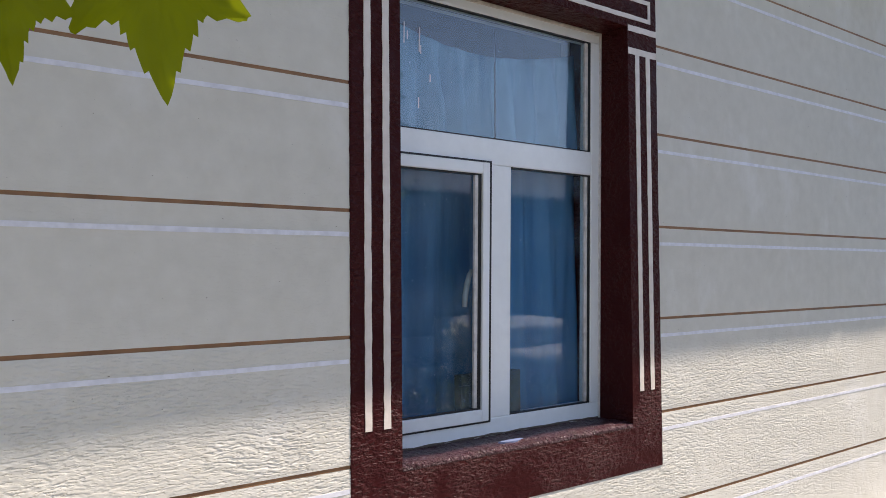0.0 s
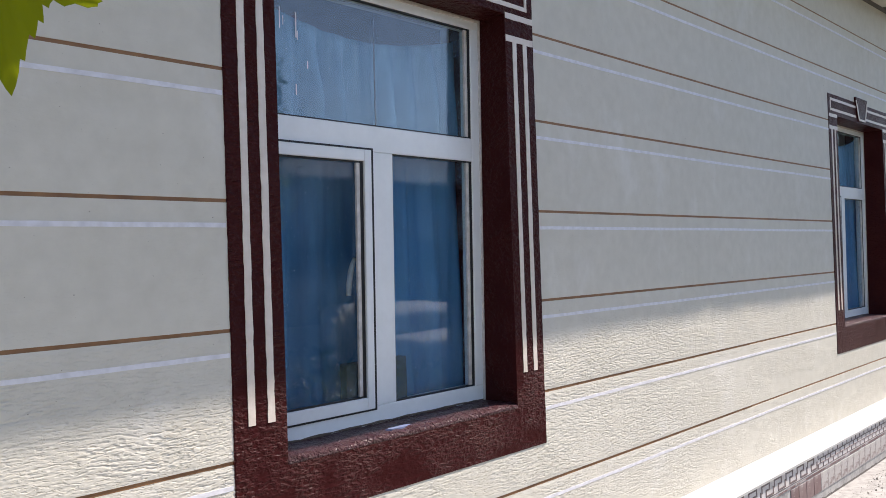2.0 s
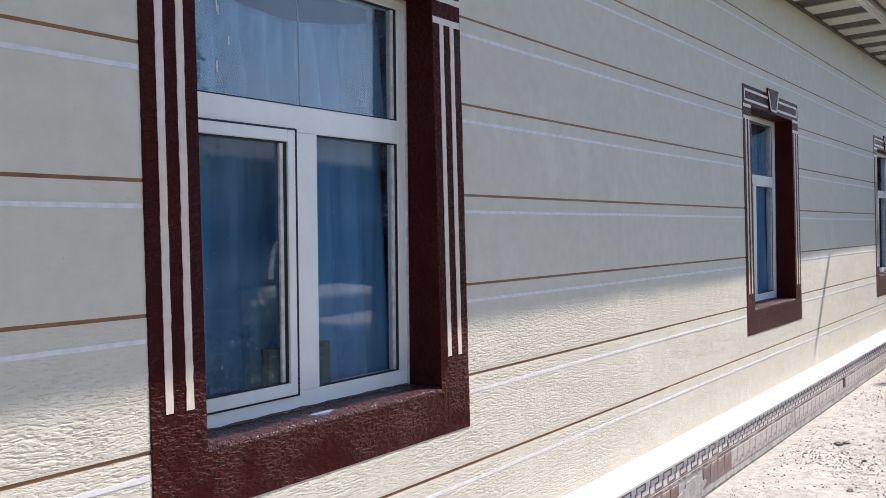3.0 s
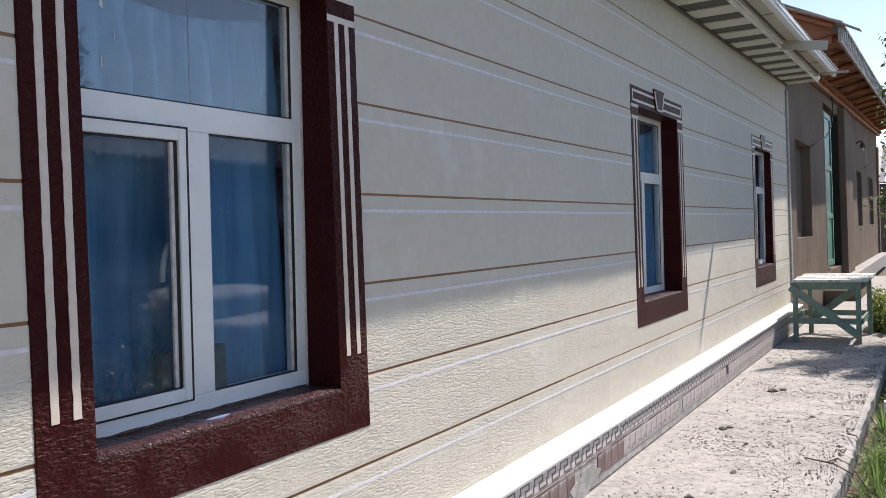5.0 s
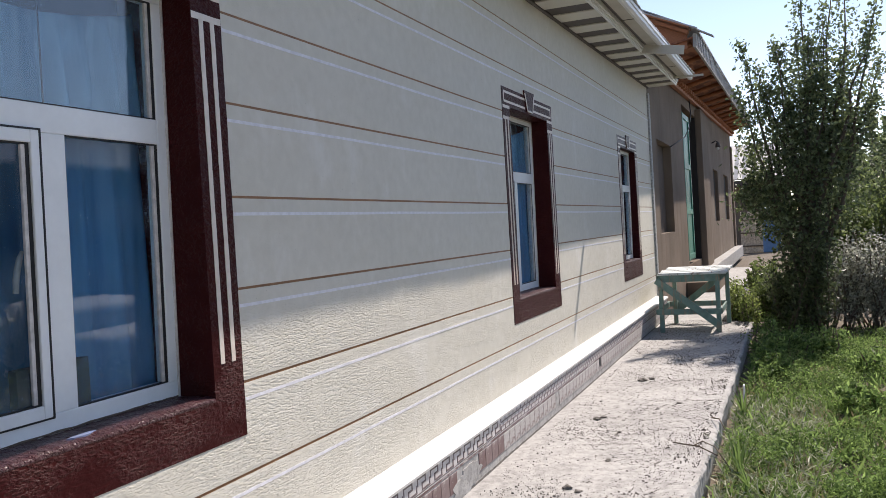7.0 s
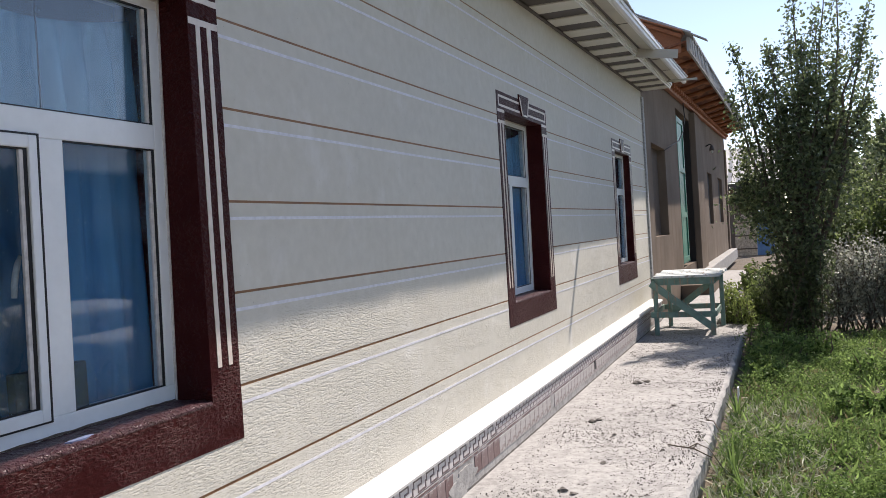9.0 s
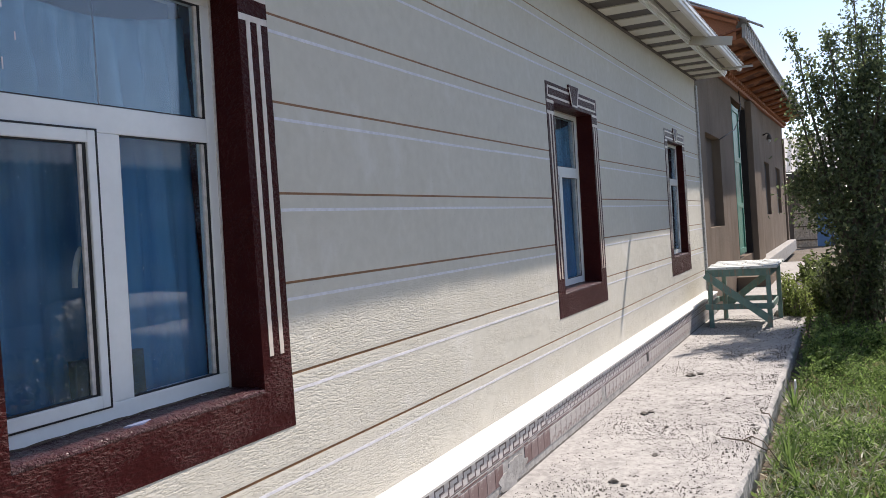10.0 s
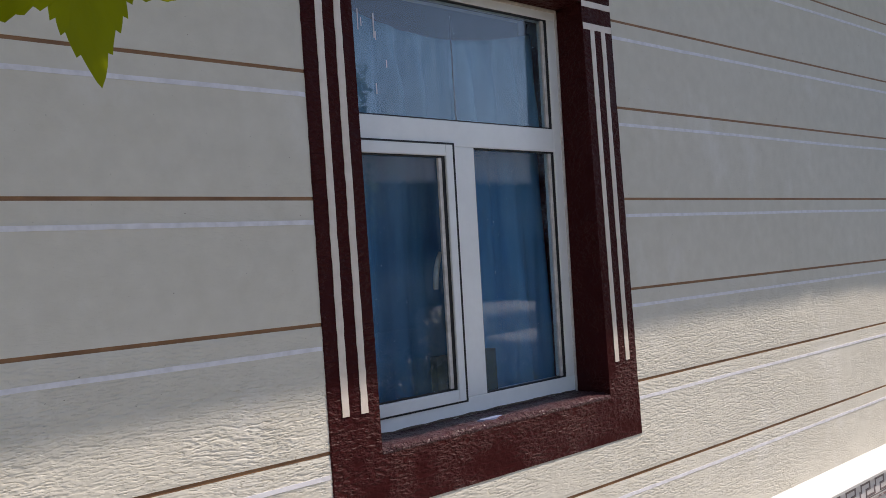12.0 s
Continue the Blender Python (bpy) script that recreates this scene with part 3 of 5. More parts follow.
def surround(k):
    x, w, z = WIN[k]
    s = thing("window_surround", "dark brown painted window surround with cream stripes and a keystone", "window trim", "structure", "window surrounds")
    a, b, lo, hi = opening(k)
    top = z + SUR_H
    y0, y1 = -0.0035, 0.012
    part("pilaster", boxed(x, a, y0, y1, FOOT[k], top), M_BROWN, s)
    part("pilaster", boxed(b, x + w, y0, y1, FOOT[k], top), M_BROWN, s)
    part("sill_block", boxed(a, b, y0, y1, FOOT[k], lo - 0.019), M_BROWN, s)
    part("header", boxed(a, b, y0, y1, hi + 0.0118, top), M_BROWN, s)
    part("reveal", boxed(a - 0.0118, a, 0.0121, 0.30, lo, hi), M_BROWN, s)
    part("reveal", boxed(b, b + 0.0118, 0.0121, 0.30, lo, hi), M_BROWN, s)
    part("reveal", boxed(a - 0.0118, b + 0.0118, -0.005, 0.30, hi, hi + 0.0118), M_BROWN, s)
    part("sill", lumpy_sill(a, b, lo, k), M_SILL, s, "lumpy glossy brown sill with a rounded edge")

    def stripe(x0, x1, z0, z1):
        bm = bmesh.new()
        tall = z1 - z0 > x1 - x0
        n = max(1, int(max(z1 - z0, x1 - x0) / 0.03))
        rows = []
        for i in range(n + 1):
            q = i / n
            j = [noise.noise(Vector((x0 * 9 + z0 * 3, q * n * 1.3, c))) * 0.0024 for c in (0, 5)]
            if tall:
                zz = z0 + (z1 - z0) * q
                rows.append([(x0 + j[0], zz), (x1 + j[1], zz)])
            else:
                xx = x0 + (x1 - x0) * q
                rows.append([(xx, z1 + j[0]), (xx, z0 + j[1])])
        vs = [[bm.verts.new((p[0], yy, p[1])) for p in r for yy in (y0 - 0.002, y0 + 0.001)] for r in rows]
        for r, t in zip(vs, vs[1:]):
            bm.faces.new((r[0], r[2], t[2], t[0]))
            bm.faces.new((r[1], t[1], t[3], r[3]))
            bm.faces.new((r[0], t[0], t[1], r[1]))
            bm.faces.new((r[2], r[3], t[3], t[2]))
        bmesh.ops.recalc_face_normals(bm, faces=bm.faces[:])
        part("stripe", bm, M_STRIPE, s)

    for off in (x, b):
        for q in (0.046, 0.115):
            stripe(off + q, off + q + 0.025, z + 0.309, z + 1.652)
        stripe(off + 0.001, off + 0.183, z + 1.652, z + 1.678)
        stripe(off + 0.001, off + 0.183, z + 1.744, z + 1.768)
    for ex in (x, x + w):
        bm = bmesh.new()
        n = 70
        rows = []
        for i in range(n + 1):
            zz = FOOT[k] + (top - FOOT[k]) * i / n
            j = [0.0022 * noise.noise(Vector((ex * 5, zz * 31, c))) for c in (1, 6)]
            rows.append([bm.verts.new((ex - 0.004 + j[0], y0 + 0.001, zz)), bm.verts.new((ex + 0.004 + j[1], y0 + 0.001, zz)),
                         bm.verts.new((ex + 0.004 + j[1], y0 + 0.0075, zz)), bm.verts.new((ex - 0.004 + j[0], y0 + 0.0075, zz))])
        for r, t in zip(rows, rows[1:]):
            for c in range(4):
                bm.faces.new((r[c], r[(c + 1) % 4], t[(c + 1) % 4], t[c]))
        bmesh.ops.recalc_face_normals(bm, faces=bm.faces[:])
        part("painted_edge", bm, M_BROWN, s)
    m = x + w / 2
    for q0, q1, v0 in ((x + 0.035, m - 0.125, x + 0.035), (m + 0.125, x + w - 0.035, x + w - 0.052)):
        stripe(q0, q1, z + 1.868, z + 1.886)
        stripe(q0, q1, z + 1.792, z + 1.810)
        stripe(v0, v0 + 0.017, z + 1.810, z + 1.868)
    key = [(m - 0.15, z + 1.955), (m + 0.15, z + 1.955), (m + 0.08, z + 1.773), (m - 0.08, z + 1.773)]
    part("keystone", prism(key, -0.014, y1), M_BROWN, s)
    for sg in (-1, 1):
        part("stripe", prism([(m + sg * 0.15, z + 1.93), (m + sg * 0.128, z + 1.93), (m + sg * 0.062, z + 1.773), (m + sg * 0.082, z + 1.773)], -0.0165, -0.0135), M_STRIPE, s)
    part("stripe", prism([(m - 0.08, z + 1.788), (m + 0.08, z + 1.788), (m + 0.08, z + 1.773), (m - 0.08, z + 1.773)], -0.0165, -0.0135), M_STRIPE, s)
    return s


def pvc_window(k):
    """A white frame with a wide top light, an opening casement and a fixed pane."""
    a, b, lo, hi = opening(k)
    w, h = b - a, hi - lo
    tilt = 1.3 if k == 0 else 0.6
    win = thing("window_%d" % (k + 1), "white plastic window with a top light and two lower panes", "window", "structure", "house windows",
                pose(a, 0.105 if k == 2 else 0.167, lo, tilt, 0, 0))

    def bars(name, members, y0, y1, mat, owner, bev=0.004, label=""):
        for x0, x1, z0, z1 in members:
            ob = part(name, boxed(x0, x1, y0, y1, z0, z1, bev, 2), mat, owner, label)

    T0, T1, M0, M1 = 0.984, 1.078, 0.515, 0.625
    bars("window_frame", [(0, 0.054, 0.066, h - 0.045), (w - 0.056, w, 0.066, h - 0.045), (0, w, 0.0, 0.066), (0, w, h - 0.045, h)], 0, 0.06, M_PVC, win)
    bars("transom", [(0.054, w - 0.056, T0, T1)], 0, 0.058, M_PVC, win)
    bars("mullion", [(M0 + 0.0072, M1, 0.066, T0)], 0.001, 0.058, M_PVC, win)
    bars("mortar_edge", [(w - 0.012, w + 0.0, 0.0, h), (0.0, w - 0.012, h - 0.014, h)], -0.006, 0.0, M_OLDPVC, win, 0.003, "chipped chalky edge of the frame")
    sash = part("casement", boxed(0.047, 0.103, -0.004, 0.045, 0.058, T0 + 0.006, 0.004), M_PVC, win)
    bars("casement_rail", [(M0 - 0.034, M0, 0.058, T0 + 0.006)], -0.004, 0.045, M_PVC, sash)
    bars("casement_rail", [(0.103, M0 - 0.034, 0.058, 0.101), (0.103, M0 - 0.034, T0 - 0.036, T0 + 0.006)], -0.0038, 0.045, M_PVC, sash)
    bars("seal", [(M0, M0 + 0.007, 0.058, T0 + 0.012)], -0.0046, 0.03, M_GASKET, win, 0)
    bars("seal", [(0.047, M0 + 0.007, 0.0525, 0.058)], -0.0042, 0.03, M_GASKET, win, 0)
    bars("seal", [(0.047, M0 + 0.0, T0 + 0.006, T0 + 0.012)], -0.0046, 0.03, M_GASKET, win, 0)
    panes = [("pane", 0.103, M0 - 0.034, 0.101, T0 - 0.036, sash), ("pane", M1, w - 0.056, 0.066, T0, win), ("pane", 0.054, w - 0.056, T1, h - 0.045, win)]
    for nm, x0, x1, z0, z1, owner in panes:
        g = part(nm, boxed(x0, x1, 0.020, 0.024, z0, z1), M_GLASS, owner, "clear glass pane")
        g.visible_shadow = False
        part("bead", boxed(x1 - 0.029, x1 - 0.013, 0.008, 0.0195, z0 + 0.006, z1 - 0.006, 0.002), M_OLDPVC, owner, "grey glazing bead")
        for s0, s1, t0, t1 in ((x1 - 0.013, x1, z0, z1), (x0, x0 + 0.004, z0, z1), (x0 + 0.004, x1 - 0.013, z0, z0 + 0.005), (x0 + 0.004, x1 - 0.013, z1 - 0.005, z1)):
            part("gasket", boxed(s0, s1, 0.006, 0.0196, t0, t1), M_GASKET, owner)
    part("dirt_joint", line_strip(0.0, w, 0.004, 0.007, -0.003, 0.003, 0.006), M_BARK, win, "dark dirt along the foot of the frame")
    if k == 0:
        for dx, dz0, dz1, dw in ((0.318, 2.426, 2.498, 0.004), (0.332, 2.44, 2.47, 0.003), (0.383, 2.406, 2.492, 0.006), (0.390, 2.40, 2.43, 0.004), (0.432, 2.309, 2.335, 0.004), (0.382, 2.213, 2.25, 0.005)):
            part("paint_drip", boxed(dx - a, dx - a + dw, 0.0184, 0.0199, dz0 - lo, dz1 - lo, 0.0006, 1), M_WHITE, win, "thin white paint drip on the glass")
    return win


def curtain(name, x0, x1, z0, tops, y, mat, label, seed, folds=9.0, depth=0.022):
    """Hanging cloth in soft folds; tops: heights of its upper hem at the sides and where it sags."""
    n, m = 120, 14
    v, f = [], []
    for i in range(n + 1):
        q = i / n
        x = x0 + (x1 - x0) * q
        zt = min(tops) + (tops[0] - min(tops)) * max(0.0, 1 - q / 0.52) ** 1.9 + (tops[-1] - min(tops)) * max(0.0, (q - 0.52) / 0.48) ** 1.6
        for k in range(m + 1):
            r = k / m
            z = z0 + (zt - z0) * r
            fold = math.sin(q * folds * 6.283 + 2.2 * noise.noise(Vector((q * 5, r * 0.8, seed)))) * depth * (0.5 + 0.5 * abs(noise.noise(Vector((q * 4, 0, seed + 3)))) * 2)
            fold += noise.noise(Vector((q * 13, r * 1.5, seed + 7))) * depth * 0.7
            fold *= 1 - 0.9 * r ** 2.5
            v.append((x, y + fold, z))
    for i in range(n):
        for k in range(m):
            f.append((i * (m + 1) + k, (i + 1) * (m + 1) + k, (i + 1) * (m + 1) + k + 1, i * (m + 1) + k + 1))
    me = bpy.data.meshes.new(name)
    me.from_pydata(v, [], f)
    me.shade_smooth()
    me.materials.append(mat)
    ob = tagged(new(name, me), label, "curtain", "curtains")
    so = ob.modifiers.new("thick", "SOLIDIFY")
    so.thickness = 0.002
    return ob


for k in range(3):
    surround(k)
    pvc_window(k)
    a, b, lo, hi = opening(k)
    z = WIN[k][2]
    top = curtain("curtain", a + 0.02, b - 0.03, z + 1.235, [z + 1.705, z + 1.606, z + 1.690], 0.255 if k == 0 else 0.216, M_CURTAIN, "pale blue curtain sagging from a string across the top light", 3 + k, 9.0, 0.044 if k == 0 else 0.012)
    mid = a + 0.58 if k == 0 else a + 0.005
    curtain("curtain", mid, b - 0.005, z + 0.20, [z + 1.24, z + 1.24, z + 1.24], 0.285 if k == 0 else 0.232, M_CURTAIN2, "deep blue curtain behind the lower panes", 11 + k, 4 if k == 0 else 6, 0.03 if k == 0 else 0.014)
    if k == 0:
        curtain("curtain", a + 0.005, mid + 0.03, z + 0.20, [z + 1.24, z + 1.24, z + 1.24], 0.30, M_CURTAIN3, "blue curtain behind the casement, coloured dark for the dim reflection there", 17, 3, 0.028)
    part("cord", tube([(a + 0.597, 0.202, z + 1.25), (a + 0.60, 0.202, z + 1.68)], [0.004, 0.003], 6), M_DARK, top, "thin dark cord")

stain = []
for i in range(26):
    q = 6.283 * i / 26
    r = 1 + 0.35 * noise.noise(Vector((math.cos(q) * 2, math.sin(q) * 2, 1)))
    stain.append((0.70 + 0.055 * r * math.cos(q), 0.045 + 0.014 * r * math.sin(q)))
bm = bmesh.new()
lo_ring = [bm.verts.new((px, py, 1.0585)) for px, py in stain]
hi_ring = [bm.verts.new((px, py, 1.0655)) for px, py in stain]
bm.faces.new(hi_ring)
for i in range(26):
    j = (i + 1) % 26
    bm.faces.new((lo_ring[i], lo_ring[j], hi_ring[j], hi_ring[i]))
solid("paint_smear", bm, M_SMEAR, "small bluish-white paint smear on the brown sill", "paint smear")
latch = tube([(0.664, 0.212, 1.662), (0.651, 0.209, 1.640), (0.640, 0.208, 1.61), (0.631, 0.208, 1.572), (0.627, 0.208, 1.528)], [0.006, 0.010, 0.011, 0.011, 0.010], 8)
solid("box", boxed(0.60, 0.90, 0.200, 0.238, 1.064, 1.285, 0.004), M_BOX, "dark olive box on the inner sill before the curtain", "box")
solid("hanging_strap", latch, M_OLDPVC, "pale curved strap hanging behind the casement pane", "strap")

# ---- eaves ----
RISE = 0.0217 * (WX1 + 0.4 - WX0)


def eave_z(x):
    return wall_top(x)


def eaves():
    e = thing("house_roof", "grey sheet roof with a slatted cream soffit and white gutter", "roof", "structure")
    x0, x1 = WX0, WX1 + 0.15
    rise = 0.0217 * (x1 - x0)
    zb = eave_z(x0)
    # dark backing paints in the shade of the open gaps between boards
    part("soffit_backing", profile_x([(0.012, zb + 0.012), (0.012, zb + 0.03), (-0.47, zb + 0.03), (-0.47, zb + 0.012)], x0, x1, rise), M_DARKGAP, e, "backing coloured dark for the shade between soffit boards")
    x = x0 + 0.1
    while x < x1 - 0.2:
        z = eave_z(x)
        part("soffit_board", profile_x([(-0.02, z), (-0.02, z + 0.0115), (-0.455, z + 0.0115), (-0.455, z)], x, x + 0.33, 0.0217 * 0.33), M_SOFFIT, e)
        x += 0.655
    part("wall_bead", profile_x([(0.0, zb - 0.025), (0.0, zb + 0.011), (-0.02, zb + 0.011), (-0.02, zb - 0.01)], x0, x1, rise), M_DARKGAP, e)
    part("fascia", profile_x([(-0.456, zb - 0.02), (-0.468, zb - 0.02), (-0.470, zb + 0.004), (-0.482, zb + 0.004), (-0.484, zb + 0.030), (-0.498, zb + 0.030), (-0.502, zb + 0.10), (-0.456, zb + 0.10)], x0, x1, rise), M_GUTTER, e, "white ribbed fascia")
    # dark strip stands in for the shadow beside the fascia
    part("gutter_shadow_gap", profile_x([(-0.502, zb + 0.074), (-0.502, zb + 0.09), (-0.53, zb + 0.09), (-0.53, zb + 0.074)], x0, x1, rise), M_DARKGAP, e, "strip coloured dark as the shaded gap beside the fascia")
    part("gutter_bed", profile_x([(-0.53, zb + 0.075), (-0.53, zb + 0.09), (-0.66, zb + 0.09), (-0.66, zb + 0.075)], x0, x1, rise), M_GUTTERIN, e, "beige sheet below the gutter")
    part("gutter", profile_x([(-0.66, zb + 0.075), (-0.665, zb + 0.045), (-0.70, zb + 0.035), (-0.725, zb + 0.05), (-0.728, zb + 0.085), (-0.74, zb + 0.09), (-0.74, zb + 0.125), (-0.66, zb + 0.125)], x0, x1, rise), M_GUTTER, e, "white gutter lip")
    part("roof_sheet", profile_x([(-0.74, zb + 0.13), (-0.74, zb + 0.14), (3.0, zb + 1.3), (6.3, zb + 0.3), (6.3, zb + 0.28), (3.0, zb + 1.28)], x0, x1, rise), M_ROOF, e)
    bm = bmesh.new()
    n = 700
    rows = []
    for i in range(n + 1):
        x = x0 + (x1 - x0) * i / n
        z = eave_z(x) + 0.135 + 0.004 * math.cos(x * 6.283 / 0.19)
        back = min(max((x - 6.9) / 1.4, 0.0), 1.0)
        yy = -0.7404 - 0.0066 * (x - 1.85) + 0.046 * back * back * (3 - 2 * back) - 0.003 * math.cos(x * 6.283 / 0.11 + 1) - 0.006 * noise.noise(Vector((x * 7, 1, 0))) - 0.008 * noise.noise(Vector((x * 2.1, 3, 0)))
        rows.append([bm.verts.new(p) for p in ((x, yy, z), (x, yy, z + 0.004), (x, -0.60, z + 0.034), (x, -0.60, z + 0.030))])
    for r, t in zip(rows, rows[1:]):
        for c in range(4):
            bm.faces.new((r[c], r[(c + 1) % 4], t[(c + 1) % 4], t[c]))
    bmesh.ops.recalc_face_normals(bm, faces=bm.faces[:])
    part("sheet_edge", bm, M_GUTTER, e, "wavy edge of the roof sheets")
    for x in (6.6, 7.9, 10.5, 11.6):
        z = eave_z(x)
        part("seam", profile_x([(-0.503, z + 0.070), (-0.503, z + 0.0748), (-0.658, z + 0.0748), (-0.658, z + 0.070)], x, x + 0.012), M_DARKGAP, e)
    return e


house_roof = eaves()
solid("gutter_strap", bar((9.52, -0.456, 3.782), (9.55, -0.98, 3.705), 0.11, 0.006, 0.001), M_GUTTERIN, "flat metal strap sticking out below the gutter", "bracket")
# added strap that casts the second shadow line on the wall
solid("gutter_strap", bar((12.5, -0.456, 3.855), (12.5, -0.95, 3.84), 0.035, 0.005, 0.001), M_GUTTERIN, "thin metal strap added near the end of the gutter to cast a shadow line", "bracket")


# ---- barn beyond the house ----
def barn():
    y = 0.06
    bx0, bx1 = WX1 + 0.1, 36.0
    b = thing("barn", "old mud-plastered outbuilding with a red-brown timber eave", "outbuilding", group="")
    cuts = [(14.25, 16.2, 1.36, 3.08), (18.5, 21.5, 0.55, 4.2), (26.4, 28.2, 1.45, 3.1), (31.0, 33.2, 1.45, 3.1)]
    edge = bx0

    def head(x):
        return 4.47 + 0.7 * (x - 13.6) / 23

    for a, c, lo, hi in cuts:
        part("wall", boxed(edge, a, y, y + 0.5, -0.2, head(a)), M_MUD, b)
        part("wall", boxed(a, c, y, y + 0.5, -0.2, lo), M_MUD, b)
        part("wall", boxed(a, c, y, y + 0.5, hi, head(c)), M_MUD, b)
        edge = c
    part("wall", boxed(edge, bx1, y, y + 0.5, -0.2, head(bx1)), M_MUD, b)
    part("wall", boxed(bx1 - 0.4, bx1, y + 0.5, 6, -0.2, 4.45), M_MUD, b)
    part("niche_back", boxed(14.25, 16.2, y + 0.16, y + 0.22, 1.36, 3.08), M_BARK, b, "dark timber shutter in the niche")
    for a, c in ((26.4, 28.2), (31.0, 33.2)):
        part("window", boxed(a, c, y + 0.1, y + 0.16, 1.45, 3.1), M_DARK, b)
    # jamb and added passage are coloured dark to paint shade in the doorway
    part("door_jamb", boxed(21.46, 21.499, y + 0.004, y + 0.49, 0.55, 4.19), M_DARK, b, "door jamb coloured dark for the shade in the doorway")
    for what, q in (("passage_wall", (18.4, 21.6, y + 2.4, y + 2.5, 0.5, 4.3)), ("passage_wall", (18.4, 18.5, y + 0.5, y + 2.4, 0.5, 4.3)), ("passage_wall", (21.5, 21.6, y + 0.5, y + 2.4, 0.5, 4.3)),
                    ("passage_ceiling", (18.5, 21.5, y + 0.5, y + 2.4, 4.2, 4.3)), ("passage_floor", (18.5, 21.5, y + 0.5, y + 2.4, 0.45, 0.55))):
        part(what, boxed(*q), M_DARK, b, "added passage behind the door, coloured dark for its shade")
    dr = part("door", boxed(18.52, 19.85, y + 0.02, y + 0.07, 0.62, 4.05, 0.01), M_GREEN, b, "green painted door leaf")
    for z in (0.66, 1.7, 2.75, 3.9):
        part("door_rail", boxed(18.54, 19.83, y - 0.005, y + 0.019, z, z + 0.12, 0.006), M_GREEN, dr)
    for x in (18.53, 19.72):
        part("door_stile", boxed(x, x + 0.12, y - 0.007, y + 0.018, 0.64, 4.03, 0.006), M_GREEN, dr)
    for x, wide, deep in ((21.5, 1.8, 0.15), (35.4, 0.5, 0.07)):
        part("pilaster", boxed(x, x + wide, y - deep, y, 0.0, 4.4, 0.02), M_MUD, b)
    part("foundation", boxed(bx0 + 8.0, bx1, -0.24, y, -0.1, 0.32, 0.03), M_SLAB, b, "pale concrete footing")
    part("doorstep", boxed(17.6, 20.8, -0.6, y, -0.1, 0.22, 0.03), M_MUD, b)
    # the eave: boards on rafters, in red-brown timber
    zi, zo = 4.35, 4.40
    part("eave_board", profile_x([(0.3, zi + 0.1), (0.3, zi + 0.13), (-0.72, zo + 0.28), (-0.72, zo + 0.25)], 13.6, 36.6, 0.7), M_EAVE, b, "red-brown boarding with patches of light painted on")
    x = 13.8
    while x < 36.3:
        r = 0.7 * (x - 13.6) / 23
        w = 0.02 * noise.noise(Vector((x, 0, 0)))
        part("rafter", tube([(x, 0.25, zi + 0.03 + r), (x + w, -0.2, zi + 0.10 + r + w), (x - w, -0.68, zo + 0.18 + r)], [0.062, 0.056, 0.048], 9), M_RAFTER, b)
        x += 1.55
    part("purlin", bar((13.5, 0.0, zi - 0.06), (36.4, 0.0, zi + 0.60), 0.09), M_RAFTER, b)
    x = 13.55
    while x < 36.2:
        r = 0.66 * (x - 13.5) / 22.9
        part("rafter_end", bar((x, 0.05, zi - 0.005 + r), (x, -0.14, zi + 0.01 + r), 0.11, 0.09, 0.02), M_RAFTER, b)
        x += 0.42
    part("fascia", profile_x([(-0.72, zo + 0.10), (-0.76, zo + 0.10), (-0.78, zo + 0.33), (-0.72, zo + 0.33)], 13.6, 36.8, 0.7), M_ROOF, b, "grey sheet fascia")
    x = 13.6
    while x < 36.6:
        r = 0.7 * (x - 13.6) / 23.2
        part("sheet_rib", bar((x, -0.775, zo + 0.11 + r), (x, -0.815, zo + 0.345 + r), 0.05, 0.012, 0.004), M_ROOF, b)
        x += 0.30
    part("roof_sheet", profile_x([(-0.82, zo + 0.33), (-0.82, zo + 0.36), (4.0, zo + 2.5), (4.0, zo + 2.47)], 13.3, 36.8, 0.7), M_ROOF, b)
    part("gable_lining", profile_x([(-0.70, zo + 0.36), (-0.70, zo + 0.38), (4.0, zo + 2.455), (4.0, zo + 2.43)], 13.25, 13.62, 0.01), M_RAFTER, b)
    gable = part("gable_wall", prism([(-0.62, zo + 0.10), (-0.62, zo + 0.34), (3.9, zo + 2.40), (3.9, zo + 0.0), (0.0, zo + 0.0)], 0, 0.03), M_RAFTER, b, "red-brown boarded gable")
    gable.matrix_basis = Matrix.Translation((13.70, 0, 0)) @ Matrix.Rotation(radians(90), 4, "Z")
    part("gable_board", bar((13.5, -0.66, zo + 0.33), (13.45, 3.0, zo + 2.0), 0.06, 0.16), M_RAFTER, b)
    part("loose_sheet", profile_x([(-1.06, zo + 0.195), (-1.06, zo + 0.215), (-0.55, zo + 0.50), (0.35, zo + 0.95), (0.35, zo + 0.93), (-0.55, zo + 0.48)], 13.38, 13.72, 0.03), M_ROOF, b, "loose roof sheet jutting over the eave")
    return b


barn()
